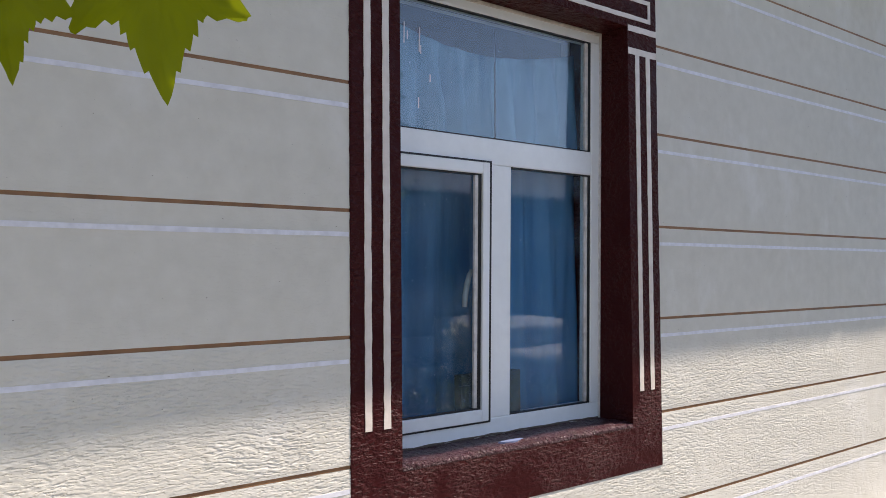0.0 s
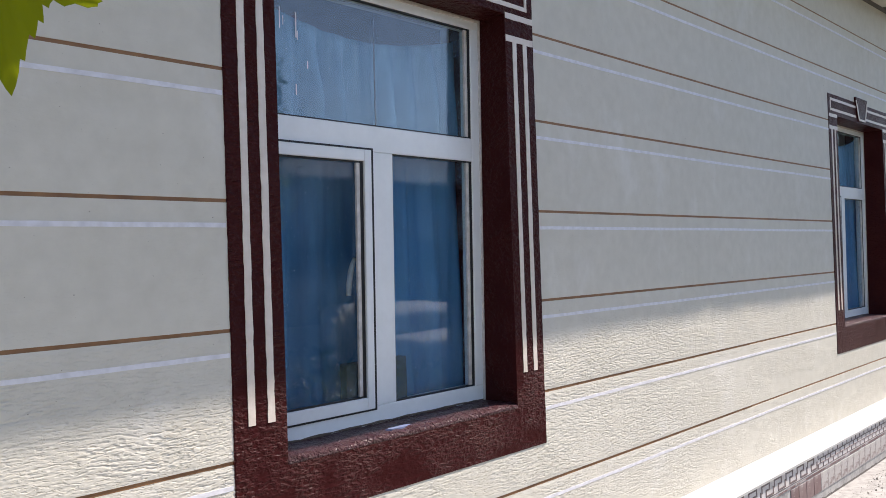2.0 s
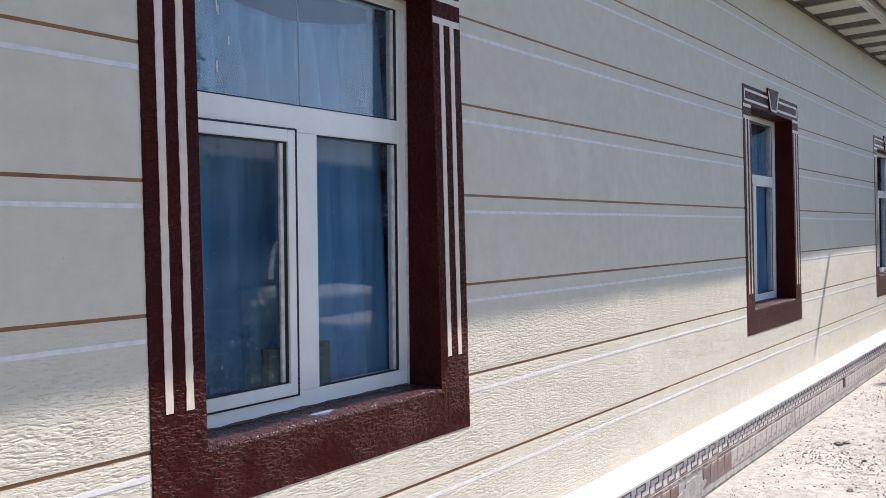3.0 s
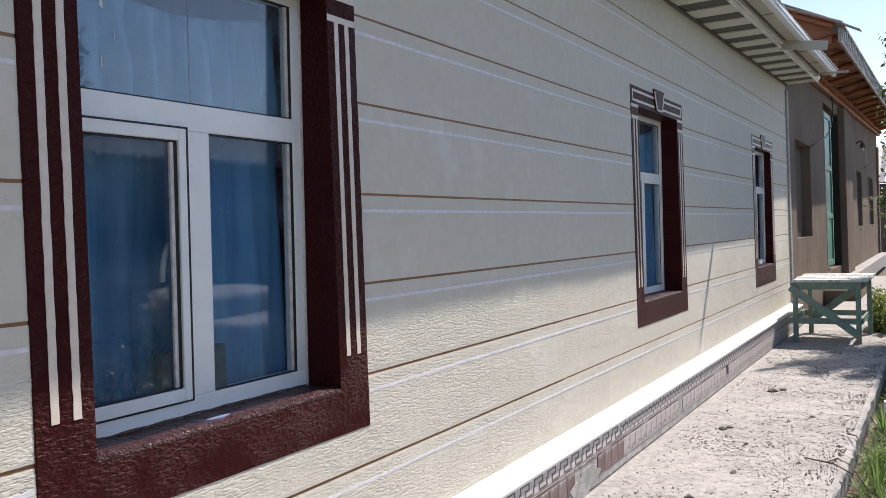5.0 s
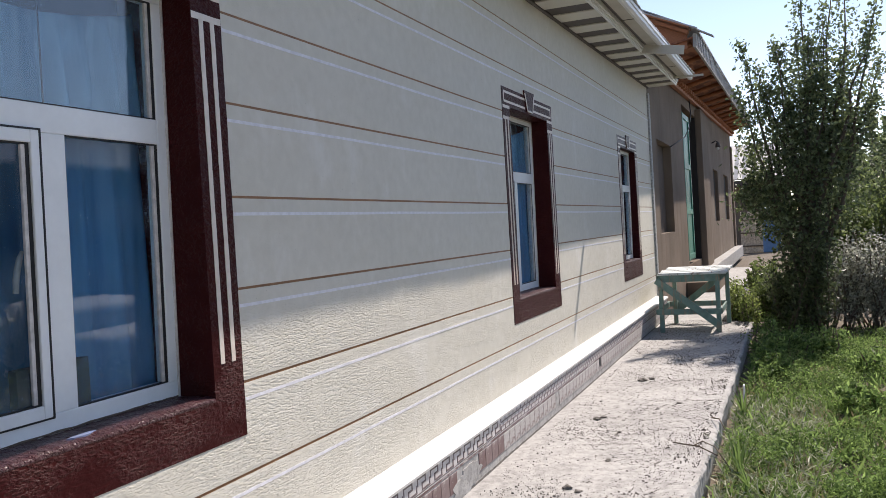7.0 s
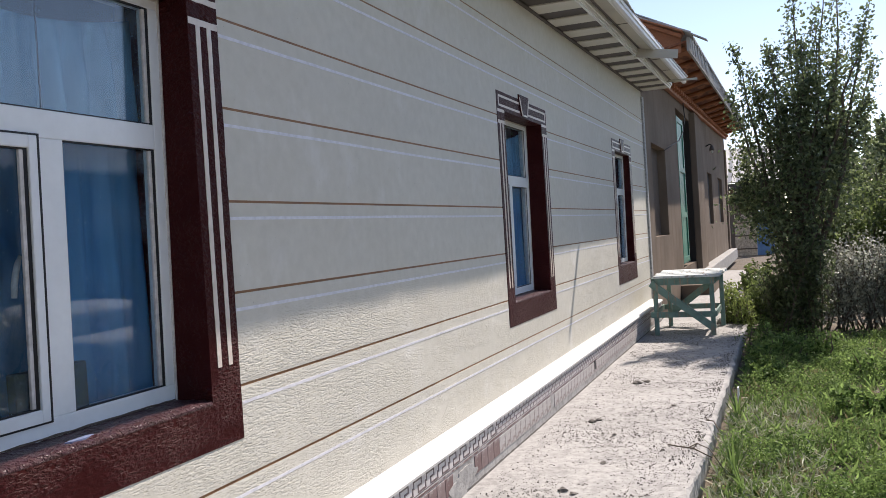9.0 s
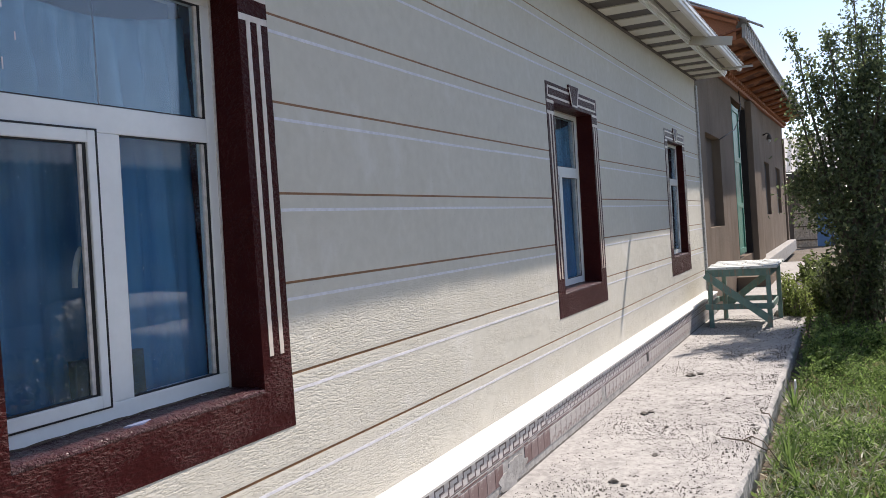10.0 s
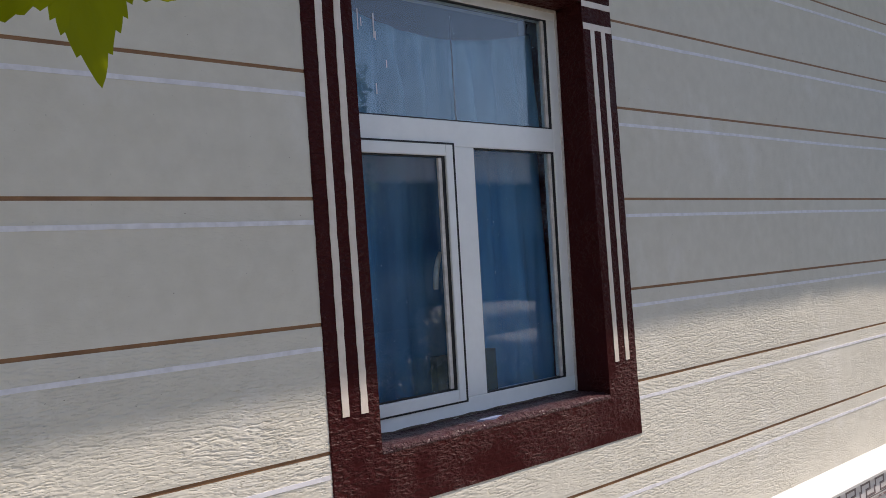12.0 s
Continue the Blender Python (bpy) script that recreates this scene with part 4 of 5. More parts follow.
def wall_bracket():
    # stands for a small bracket with foliage, given the shape of a lamp
    lamp = thing("wall_bracket", "small dark bracket on the barn wall, built like a lamp", "lamp")
    x = 26.5
    part("bracket", tube([(x, 0.065, 3.90), (x, -0.06, 3.96), (x, -0.12, 3.92)], [0.02, 0.018, 0.016], 6), M_GASKET, lamp)
    part("shade", tube([(x, -0.12, 3.92), (x, -0.12, 3.86), (x, -0.12, 3.76)], [0.03, 0.06, 0.085], 12), M_DARKGAP, lamp, "dull flared metal piece")
    part("bulb", tube([(x, -0.12, 3.76), (x, -0.12, 3.71), (x, -0.12, 3.67)], [0.03, 0.045, 0.015], 10), M_GUTTER, lamp, "pale rounded end")


wall_bracket()
solid("cable", tube([(15.4, -0.03, 3.0), (16.6, -0.06, 3.2), (17.6, -0.08, 3.36), (18.6, -0.08, 3.66), (19.2, -0.07, 4.05), (19.3, -0.04, 4.38)], [0.012] * 6, 6), M_GASKET, "thin dark cable looping over the barn doorway", "cable")


# ---- work table on the walk ----
def table():
    t = thing("work_table", "worn teal wooden work table with crossed braces", "table")
    X0, X1, Y0, Y1, H = 11.06, 12.15, -1.10, -0.32, 0.86
    lg = 0.062
    legs = {(i, j): (x, yy) for i, x in enumerate((X0, X1)) for j, yy in enumerate((Y0 - 0.06 * i, Y1 - 0.06 * i))}
    for (i, j), (x, yy) in legs.items():
        part("leg", bar((x, yy, 0.0), (x + (0.02 if i == 0 else -0.02), yy, H - 0.05), lg, lg, 0.006), M_TEAL, t)
    n = 6
    for k in range(n):
        wd = (X1 - X0 + 0.2) / n
        x = X0 - 0.10 + k * wd
        part("plank", boxed(x + 0.004, x + wd - 0.004, Y0 - 0.13 - 0.012 * (k % 2), Y1 + 0.01 + 0.01 * (k % 3), H - 0.035 + 0.006 * (k % 2), H + 0.006 * (k % 3), 0.006), M_TABLETOP, t)
    for x in (X0 - 0.052, X1 + 0.026):
        part("apron", boxed(x, x + 0.026, Y0 - 0.04, Y1 + 0.04, H - 0.135, H - 0.036, 0.004), M_TEAL, t)
        part("stretcher", boxed(x, x + 0.026, Y0 - 0.04, Y1 + 0.07, 0.26, 0.34, 0.004), M_TEAL, t)
    for yy in (Y0 - 0.052, Y1 + 0.026):
        part("apron", boxed(X0 - 0.02, X1 + 0.02, yy, yy + 0.026, H - 0.135, H - 0.037, 0.004), M_TEAL, t)
        part("stretcher", boxed(X0 - 0.02, X1 + 0.02, yy, yy + 0.026, 0.26, 0.34, 0.004), M_TEAL, t)
    part("brace", bar((X0 - 0.068, Y1 + 0.05, H - 0.10), (X0 - 0.068, Y0 - 0.02, 0.10), 0.028, 0.10), M_TEAL, t)
    part("brace", bar((X1 + 0.068, Y0 + 0.0, H - 0.12), (X1 + 0.068, Y1, 0.14), 0.028, 0.10), M_TEAL, t)
    return t


table()


# ---- plants ----
def tree(name, at, label, limbs, seed, mats, leaf=0.07, leaves=9000, trunk=0.09):
    """A tapered trunk, upright limbs and a crown of single leaves strung along them."""
    rng = np.random.default_rng(seed)
    t = thing(name, label, "tree", at=None)
    x, y, z = at
    paths = []
    for top, lean, start in limbs:
        a = rng.uniform(0, 6.28)
        p, pts = np.array([x, y, z + start]), []
        n = 9
        for i in range(n + 1):
            q = i / n
            pts.append(p + np.array([lean[0] * q ** 0.8, lean[1] * q ** 0.8, (top - start) * q]) + rng.normal(size=3) * 0.03 * min(q * 4, 1))
        paths.append(pts)
    part("trunk", tube([(x, y, z - 0.05), (x + 0.02, y, z + 0.5), (x, y + 0.02, z + 1.2)], [trunk * 1.25, trunk, trunk * 0.7]), M_BARK, t)
    for pts in paths:
        part("limb", tube([tuple(p) for p in pts], [trunk * 0.5 * (1 - 0.92 * i / 9) for i in range(10)], 6), M_BARK, t)
    P = []
    per = leaves // len(paths)
    for pts in paths:
        pts = np.array(pts)
        q = rng.uniform(0.06, 1.0, per) ** 0.8 * 9
        i = np.minimum(q.astype(int), 8)
        c = pts[i] + (pts[i + 1] - pts[i]) * (q - i)[:, None]
        spread = 0.06 + 0.36 * np.clip(1 - q / 9, 0, 1) ** 1.1
        clump = rng.normal(size=(per // 22 + 1, 3))[rng.integers(0, per // 22 + 1, per)]
        P.append(c + (clump * 0.8 + rng.normal(size=(per, 3)) * 0.35) * spread[:, None])
    P = np.concatenate(P)
    P = P[P[:, 2] > z + 0.25]
    P = P[(P[:, 2] > z + 0.27 * max(h for h, _, _ in limbs)) | (np.abs(P[:, 1] - y) < 0.42)]
    cr = cloud("crown", P, rng.uniform(0.6, 1.25, len(P)) * leaf, mats, rng, "leaf", 0.0, 1.35)
    cr.parent = t
    return t


def shrub(name, at, size, label, seed, mat, n=4000, leaf=0.05, stems=14):
    """Many thin stems with leaf clumps on an uneven outline."""
    rng = np.random.default_rng(seed)
    s = thing(name, label, "shrub")
    x, y, z = at
    sx, sy, sz = size
    tops = []
    for i in range(stems):
        bx, by = x + rng.uniform(-0.4, 0.4) * sx, y + rng.uniform(-0.4, 0.4) * sy
        tp = (x + rng.uniform(-0.5, 0.5) * sx, y + rng.uniform(-0.5, 0.5) * sy, z + sz * rng.uniform(0.6, 1.0))
        mid = ((bx + tp[0]) / 2 + rng.normal() * 0.04, (by + tp[1]) / 2 + rng.normal() * 0.04, (z + tp[2]) / 2)
        part("stem", tube([(bx, by, z - 0.03), mid, tp], [0.014, 0.011, 0.004], 5), M_BARK, s)
        tops.append((np.array((bx, by, z)), np.array(mid), np.array(tp)))
    P = []
    for a, m, b in tops:
        q = rng.uniform(0.15, 1.02, n // stems)
        c = np.where((q < 0.5)[:, None], a + (m - a) * (q * 2)[:, None], m + (b - m) * (q * 2 - 1)[:, None])
        cl = rng.normal(size=(12, 3))[rng.integers(0, 12, len(q))]
        P.append(c + (cl * 0.6 + rng.normal(size=(len(q), 3)) * 0.5) * np.array([sx, sy, sz * 0.5]) * 0.13)
    P = np.concatenate(P)
    P = P[P[:, 2] > z + 0.03]
    cr = cloud("foliage", P, rng.uniform(0.6, 1.3, len(P)) * leaf, mat, rng)
    cr.parent = s
    return s


lr = random.Random(4)
SHOOTS = [(4.35, 0.80), (3.95, 0.55), (4.2, 0.28), (5.3, -0.08), (5.35, -0.5), (5.3, -0.75), (4.7, -1.02), (3.6, 0.85), (4.0, -1.1), (4.4, 0.0), (4.5, -0.35), (3.0, 0.85)]
tree("pear_tree", (11.9, -2.32, GROUND), "young pear tree with upright shoots and dark glossy leaves",
     [(h, (lr.uniform(-0.4, 0.5), dy), 0.5 + 0.5 * lr.random()) for h, dy in SHOOTS]
     + [(3.1 + 1.3 * lr.random(), (lr.uniform(-0.6, 0.6), lr.uniform(-1.0, 0.45)), 1.5 + 0.7 * lr.random()) for i in range(13)]
     + [(2.1 + 0.3 * j, (-0.25, 0.92 - 0.16 * j), 1.5) for j in range(2)], 5, M_LEAF, 0.047, 21000)
shrub("shrub", (11.75, -2.20, GROUND), (0.9, 0.80, 1.75), "dense climber covering the foot of the pear tree, coloured dark for shade", 21, M_IVY, 4300, 0.044, 22)
shrub("shrub", (12.5, -1.45, GROUND), (0.9, 0.24, 0.74), "yellow-green weeds beside the concrete walk", 22, M_LEAF2, 1500, 0.034, 14)
shrub("shrub", (13.4, -1.75, GROUND), (0.9, 0.5, 0.85), "mid-green weeds beside the concrete walk", 23, M_LEAF4, 2800, 0.038, 16)
shrub("shrub", (12.2, -1.98, GROUND), (0.9, 0.62, 1.05), "leafy weeds at the foot of the pear tree, coloured dark for shade", 24, M_IVY, 2600, 0.042, 16)
shrub("shrub", (12.95, -1.27, GROUND), (1.0, 0.34, 0.80), "yellow-green weeds beside the concrete walk", 26, M_LEAF2, 1700, 0.034, 14)
shrub("shrub", (15.2, -1.55, GROUND), (1.4, 0.55, 0.95), "mid-green weeds beside the concrete walk", 25, M_LEAF4, 2600, 0.05, 16)
for i in range(6):
    shrub("hedge_shrub", (12.75 + 0.10 * i, -2.95 - 0.48 * i, GROUND), (0.9, 0.9, 1.36 + 0.12 * (i % 2)), "dusky small-leaved hedge shrub with pale painted glints and bare lower stems", 31 + i, M_LEAF3, 4200, 0.033, 24)
for i, (sx, sy, h) in enumerate(((16.2, -2.9, 2.45), (17.2, -3.7, 2.5), (16.6, -4.6, 2.2))):
    shrub("fruit_bush", (sx, sy, GROUND), (1.7, 1.3, h), "light green leafy bush behind the hedge", 41 + i, M_LEAF4, 6500, 0.052, 22)
for i, (tx, ty, h) in enumerate(((22, -4.3, 4.2), (21, -5.4, 4.4), (25, -3.4, 3.9), (24, -6.6, 4.6), (30, -4.6, 4.4))):
    tree("garden_tree", (tx, ty, GROUND), "broad dark garden tree in the distance", [(h - 1.3 * lr.random(), (lr.uniform(-1.0, 1.0), lr.uniform(-1.0, 1.0)), 0.5) for j in range(14)], 51 + i, M_LEAF, 0.11, 4600, 0.11)


def roses():
    r = thing("rose_bush", "climbing rose with red blooms behind the hedge", "rose")
    rng = np.random.default_rng(90)
    for k in range(4):
        part("stem", tube([(18.4, -4.05 - 0.1 * k, GROUND), (18.3, -4.0 - 0.15 * k, 1.2), (18.2, -3.9 - 0.2 * k, 2.5)], [0.02, 0.015, 0.006], 5), M_BARK, r)
    P = np.array([18.2, -4.1, 2.0]) + rng.normal(size=(1200, 3)) * np.array([0.3, 0.35, 0.5])
    cloud("foliage", P, rng.uniform(0.04, 0.08, len(P)), M_LEAF, rng).parent = r
    for k in range(9):
        c = np.array([17.7, -4.02 - 0.45 * rng.uniform(), 2.15 + 0.55 * rng.uniform()])
        P = c + rng.normal(size=(40, 3)) * 0.03
        cloud("bloom", P, 0.05, M_RED, rng, "leaf", 0.0, 1.0).parent = r


roses()


def leaf_mesh(seed, size):
    """A broad vine leaf: long middle lobe, side lobes, toothed rim, raised between its veins; the tip points along x."""
    bm = bmesh.new()
    n, m = 176, 7
    lobes = ((0.0, 1.0, 0.50), (0.95, 0.80, 0.58), (-0.95, 0.80, 0.58), (1.95, 0.62, 0.70), (-1.95, 0.62, 0.70))
    mid = bm.verts.new((0, 0, 0))
    rings = []
    for j in range(1, m + 1):
        q = j / m
        ring = []
        for i in range(n):
            a = 6.2832 * i / n - math.pi
            r, vein = 0.40 - 0.18 * max(0.0, abs(a) - 2.5), 1.0
            for c, top, half in lobes:
                d = abs(a - c)
                if d < 1.2:
                    r = max(r, top * math.sin(half) / math.sin(half + d))
                vein = min(vein, d)
            r *= 1 + 0.06 * noise.noise(Vector((math.cos(a) * 3, math.sin(a) * 3, seed)))
            tooth = 0.06 * ((i % 4) / 3 if a < 0 else 1 - (i % 4) / 3)
            rr = (r + tooth * q ** 4) * q
            z = 0.10 * q * min(vein, 0.35) + 0.10 * rr * abs(math.sin(a)) - 0.16 * rr * rr * max(0.0, math.cos(a)) + 0.07 * noise.noise(Vector((rr * math.cos(a) * 4, rr * math.sin(a) * 4, seed + 5))) + 0.02 * noise.noise(Vector((rr * math.cos(a) * 14, rr * math.sin(a) * 14, seed + 8)))
            ring.append(bm.verts.new((rr * math.cos(a) * size, rr * math.sin(a) * size * 0.95, z * size)))
        rings.append(ring)
    for i in range(n):
        bm.faces.new((mid, rings[0][i], rings[0][(i + 1) % n]))
    for a, b in zip(rings, rings[1:]):
        for i in range(n):
            bm.faces.new((a[i], b[i], b[(i + 1) % n], a[(i + 1) % n]))
    for f in bm.faces:
        f.smooth = True
    return bm


def vine():
    v = thing("vine_shoot", "leafy green vine shoots hanging from the gutter, with an added unseen canopy", "vine")
    part("shoot", tube([(-2.0, -0.73, 3.62), (-1.62, -0.92, 2.95), (-1.28, -1.13, 2.48), (-1.08, -1.22, 2.32), (-0.93, -1.27, 2.26)], [0.006, 0.005, 0.004, 0.003, 0.0015], 6), M_LEAF2, v)
    # place of the leaf's root, way to its tip, way across it, length
    leaves = (((-1.035, -1.175, 1.985), (-0.06, -0.26, -1), (0.84, -0.52, 0.10), 0.150),
              ((-1.185, -1.145, 1.955), (0.03, -0.06, -1), (0.86, -0.50, -0.05), 0.110),
              # these three are added overhead to shade the first leaf
              ((-0.89, -1.235, 2.25), (0.70, -0.40, -0.15), (0.4, 0.85, 0.1), 0.15),
              ((-0.99, -1.24, 2.20), (-0.35, 0.30, -0.75), (0.75, 0.65, -0.2), 0.16),
              ((-1.10, -1.20, 2.20), (-0.30, -0.25, -0.6), (0.80, -0.55, 0.3), 0.13))
    for k, (at, tip, across, size) in enumerate(leaves):
        xa = Vector(tip).normalized()
        za = xa.cross(Vector(across)).normalized()
        ya = za.cross(xa)
        lf = part("leaf", leaf_mesh(k, size), M_VINE, v, "toothed yellow-green vine leaf")
        lf.matrix_basis = Matrix.Translation(at) @ Matrix((xa, ya, za)).transposed().to_4x4()
        part("stalk", tube([(0, 0, 0.001), (-0.6 * size, 0.1 * size, 0.15 * size), (-1.3 * size, 0.05 * size, 0.1 * size)], [0.0016, 0.0014, 0.0012], 5), M_VINE, lf)
    # unseen canopy of shoots and leaves, added to dim skylight on the wall
    rng = np.random.default_rng(17)
    for k, (x0, y0, x1, y1) in enumerate(((-1.8, -0.84, -1.2, -2.0), (-2.4, -0.84, -2.1, -2.3), (-3.0, -0.84, -3.1, -2.2), (-3.6, -0.84, -3.9, -2.1))):
        mid = ((x0 + x1) / 2, (y0 + y1) / 2, 3.05)
        part("shoot", tube([(x0, y0, 3.62), mid, (x1, y1, 2.62)], [0.007, 0.005, 0.003], 6), M_LEAF2, v)
    blades = [leaf_mesh(20 + k, 0.15) for k in range(3)]
    blades = [mesh_of("leaf", bm, M_VINE) for bm in blades]
    for k in range(150):
        q = rng.uniform(0, 1)
        row = rng.integers(0, 4)
        x = (-1.8, -2.4, -3.0, -3.6)[row] + (0.6, 0.3, -0.1, -0.3)[row] * q + rng.normal() * 0.22
        y = -0.90 - 1.25 * q + rng.normal() * 0.06
        lf = new("leaf", blades[k % 3])
        lf.parent = v
        lf.matrix_basis = pose(min(x, -0.85), min(y, -0.86), 3.45 - 0.75 * q + rng.normal() * 0.10, rng.uniform(-35, 35), 50 + rng.uniform(-30, 30), rng.uniform(0, 360))
    return v


vine()


def litter():
    """Grit and clods strewn over the walk, thicker towards its outer edge."""
    rng = np.random.default_rng(3)
    v, f = [], []
    n = 46000
    for i in range(n):
        x = rng.uniform(1.5, 12.5)
        y = -0.2 - 1.25 * rng.uniform() ** 0.8
        if 0.6 * noise.noise(Vector((x * 1.6, y * 2.2, 0))) + 0.7 * noise.noise(Vector((x * 6, y * 7, 2))) < rng.uniform(-0.75, 0.65):
            continue
        r = rng.uniform(0.0015, 0.0042) if rng.uniform() < 0.92 else rng.uniform(0.004, 0.010)
        k = len(v)
        a = rng.uniform(0, 6.28)
        for q in range(5):
            rr = r * rng.uniform(0.7, 1.3)
            v.append((x + rr * math.cos(a + q * 1.257), y + rr * math.sin(a + q * 1.257), -0.004))
        for q in range(5):
            rr = r * rng.uniform(0.4, 0.8)
            v.append((x + rr * math.cos(a + q * 1.257), y + rr * math.sin(a + q * 1.257), r * rng.uniform(0.5, 1.0)))
        f.append(tuple(k + 5 + q for q in range(5)))
        for q in range(5):
            f.append((k + q, k + (q + 1) % 5, k + 5 + (q + 1) % 5, k + 5 + q))
    me = bpy.data.meshes.new("grit")
    me.from_pydata(v, [], f)
    me.materials.append(M_PEBBLE)
    tagged(new("grit", me), "dark grit and clods strewn over the concrete walk", "grit", kind="stuff")


litter()


def clod(x, y, seed, r):
    bm = bmesh.new()
    bmesh.ops.create_icosphere(bm, subdivisions=2, radius=r)
    for p in bm.verts:
        p.co *= 1 + 0.8 * noise.noise(p.co * (2.6 / r) + Vector((seed, 0, 0)))
        p.co.z = p.co.z * 0.45 + r * 0.25
        p.co += Vector((x, y, 0))
    solid("clod", bm, M_PEBBLE, "dark dry clod of earth lying on the walk", "clod", group="clods on the walk")


for i, (x, y, r) in enumerate(((7.35, -0.62, 0.045), (7.43, -0.70, 0.03), (5.6, -0.52, 0.032), (5.68, -0.56, 0.026), (5.2, -0.78, 0.018), (4.4, -0.85, 0.022), (6.3, -1.1, 0.022), (3.75, -0.72, 0.03), (3.7, -0.80, 0.022))):
    clod(x, y, i, r)


def patchy(n, k, seed, floor, top):
    """Random places in the garden, thicker in patches, nearer ones denser."""
    x = 2.6 + 9.5 * RNG.uniform(0, 1, n) ** 1.2
    y = -1.57 - (0.35 + 0.42 * x) * RNG.uniform(0, 1, n) ** 1.1
    d = np.array([noise.noise(Vector((a * k, b * k, seed))) for a, b in zip(x, y)])
    keep = d > RNG.uniform(floor, top, n)
    return x[keep], y[keep], d[keep]


def scatter_grass():
    x, y, d = patchy(260000, 1.3, 8, -0.40, 0.50)
    clump = np.array([noise.noise(Vector((a * 5, b * 5, 1))) for a, b in zip(x, y)])
    edge = (-1.57 - y) / 0.45 + 0.5 * clump > RNG.uniform(0, 1, len(x))
    x, y, d, clump = x[edge], y[edge], d[edge], clump[edge]
    tall = np.clip((x - 7.2) / 2.0, 0, 1) * np.clip((y + 2.7) / 0.6, 0, 1)
    h = np.clip(0.07 + 0.16 * d + 0.20 * clump + 0.16 * tall, 0.012, 0.42)
    P = np.stack([x, y, GROUND + h * RNG.uniform(0.1, 1, len(x)) ** 0.8], axis=1)
    g = cloud("weeds", P, RNG.uniform(0.009, 0.024, len(P)), M_GRASS, RNG, "leaf", 0.3, 1.5)
    tagged(g, "low leafy green weeds covering the garden soil", "weeds", kind="stuff")
    x, y, d = patchy(26000, 0.9, 2, -0.6, 0.3)
    P = np.stack([x, y, np.full(len(x), GROUND - 0.01)], axis=1)
    g = cloud("grass", P, RNG.uniform(0.03, 0.10, len(P)), M_GRASS, RNG, "blade", 0.6, 1.9)
    tagged(g, "rough green grass among the weeds", "grass", kind="stuff")
    x, y, d = patchy(22000, 1.4, 5, -0.4, 0.5)
    P = np.stack([x, y, np.full(len(x), GROUND)], axis=1)
    g = cloud("dry_grass", P, RNG.uniform(0.02, 0.07, len(P)), M_STRAW, RNG, "blade", 0.35, 2.2)
    tagged(g, "dry straw-coloured grass among the weeds", "grass", kind="stuff")
    n = 3800
    P = np.stack([3.0 + 4.2 * RNG.uniform(0, 1, n), -1.55 - 0.75 * RNG.uniform(0, 1, n) ** 1.4, np.full(n, GROUND + 0.03) + 0.05 * RNG.uniform(0, 1, n)], axis=1)
    g = cloud("edge_grass", P, RNG.uniform(0.010, 0.030, n), M_HAY, RNG, "blade", 0.2, 3.6)
    tagged(g, "pale cut grass lying beside the walk", "grass", kind="stuff")


def strap_plant(x, y, seed, n, size):
    """A tuft of long arching strap leaves."""
    rng = np.random.default_rng(seed)
    t = thing("iris_clump", "tuft of long grey-green strap leaves beside the walk", "plant")
    for i in range(n):
        a, lean, L = rng.uniform(0, 6.28), rng.uniform(0.15, 0.9), size * rng.uniform(0.6, 1.1)
        bm = bmesh.new()
        rows = []
        for k in range(7):
            q = k / 6
            r = L * lean * q ** 1.4
            z = GROUND + L * (q - 0.45 * lean * q * q)
            w = 0.012 * (1 - q) ** 0.6 + 0.001
            c = Vector((x + r * math.cos(a), y + r * math.sin(a), z))
            side = Vector((-math.sin(a), math.cos(a), 0)) * w
            rows.append((bm.verts.new(c - side), bm.verts.new(c - Vector((0, 0, w * 0.4))), bm.verts.new(c + side)))
        for p, q2 in zip(rows, rows[1:]):
            bm.faces.new((p[0], p[1], q2[1], q2[0]))
            bm.faces.new((p[1], p[2], q2[2], q2[1]))
        part("strap_leaf", bm, M_GRASS, t)


for i, (x, y, w, h) in enumerate(((10.4, -1.85, 0.6, 0.42), (9.5, -1.80, 0.5, 0.38), (9.9, -2.3, 0.7, 0.40), (8.5, -1.78, 0.35, 0.30), (8.9, -3.0, 0.6, 0.32), (7.0, -2.7, 0.5, 0.26))):
    shrub("weed_clump", (x, y, GROUND), (w, w, h), "leafy green weed clump beside the walk", 120 + i, M_GRASS, 900, 0.034, 8)
strap_plant(4.75, -1.68, 1, 14, 0.42)
strap_plant(4.45, -1.75, 2, 9, 0.34)
strap_plant(6.6, -1.62, 3, 9, 0.36)


def twig(points, r):
    solid("twig", tube(points, [r] * len(points), 5), M_BARK, "thin dry twig lying on the edge of the walk", "twig", group="twigs")


twig([(4.95, -1.22, 0.006), (4.82, -1.30, 0.03), (4.72, -1.42, 0.045), (4.66, -1.55, 0.0)], 0.005)
twig([(4.86, -1.36, 0.006), (4.80, -1.44, 0.06), (4.70, -1.53, 0.05), (4.62, -1.62, -0.06)], 0.004)
twig([(5.75, -1.42, 0.01), (5.5, -1.50, 0.06), (5.3, -1.56, 0.02)], 0.005)
solid("paper_scrap", boxed(6.92, 7.0, -1.62, -1.605, -0.12, 0.05, 0.004), M_WHITE, "pale paper scrap caught against the edge of the walk", "paper")

scatter_grass()

# ---- across the garden, seen in the glass ----
opp = thing("opposite_house", "low pale house with a grey corrugated roof across the garden", "house")
# dark wall colour stands in for shade under the veranda roof
part("wall", boxed(5.0, 16.0, -11.0, -10.7, -0.3, 3.4), M_BARK, opp, "veranda wall coloured dark for the shade under the roof")
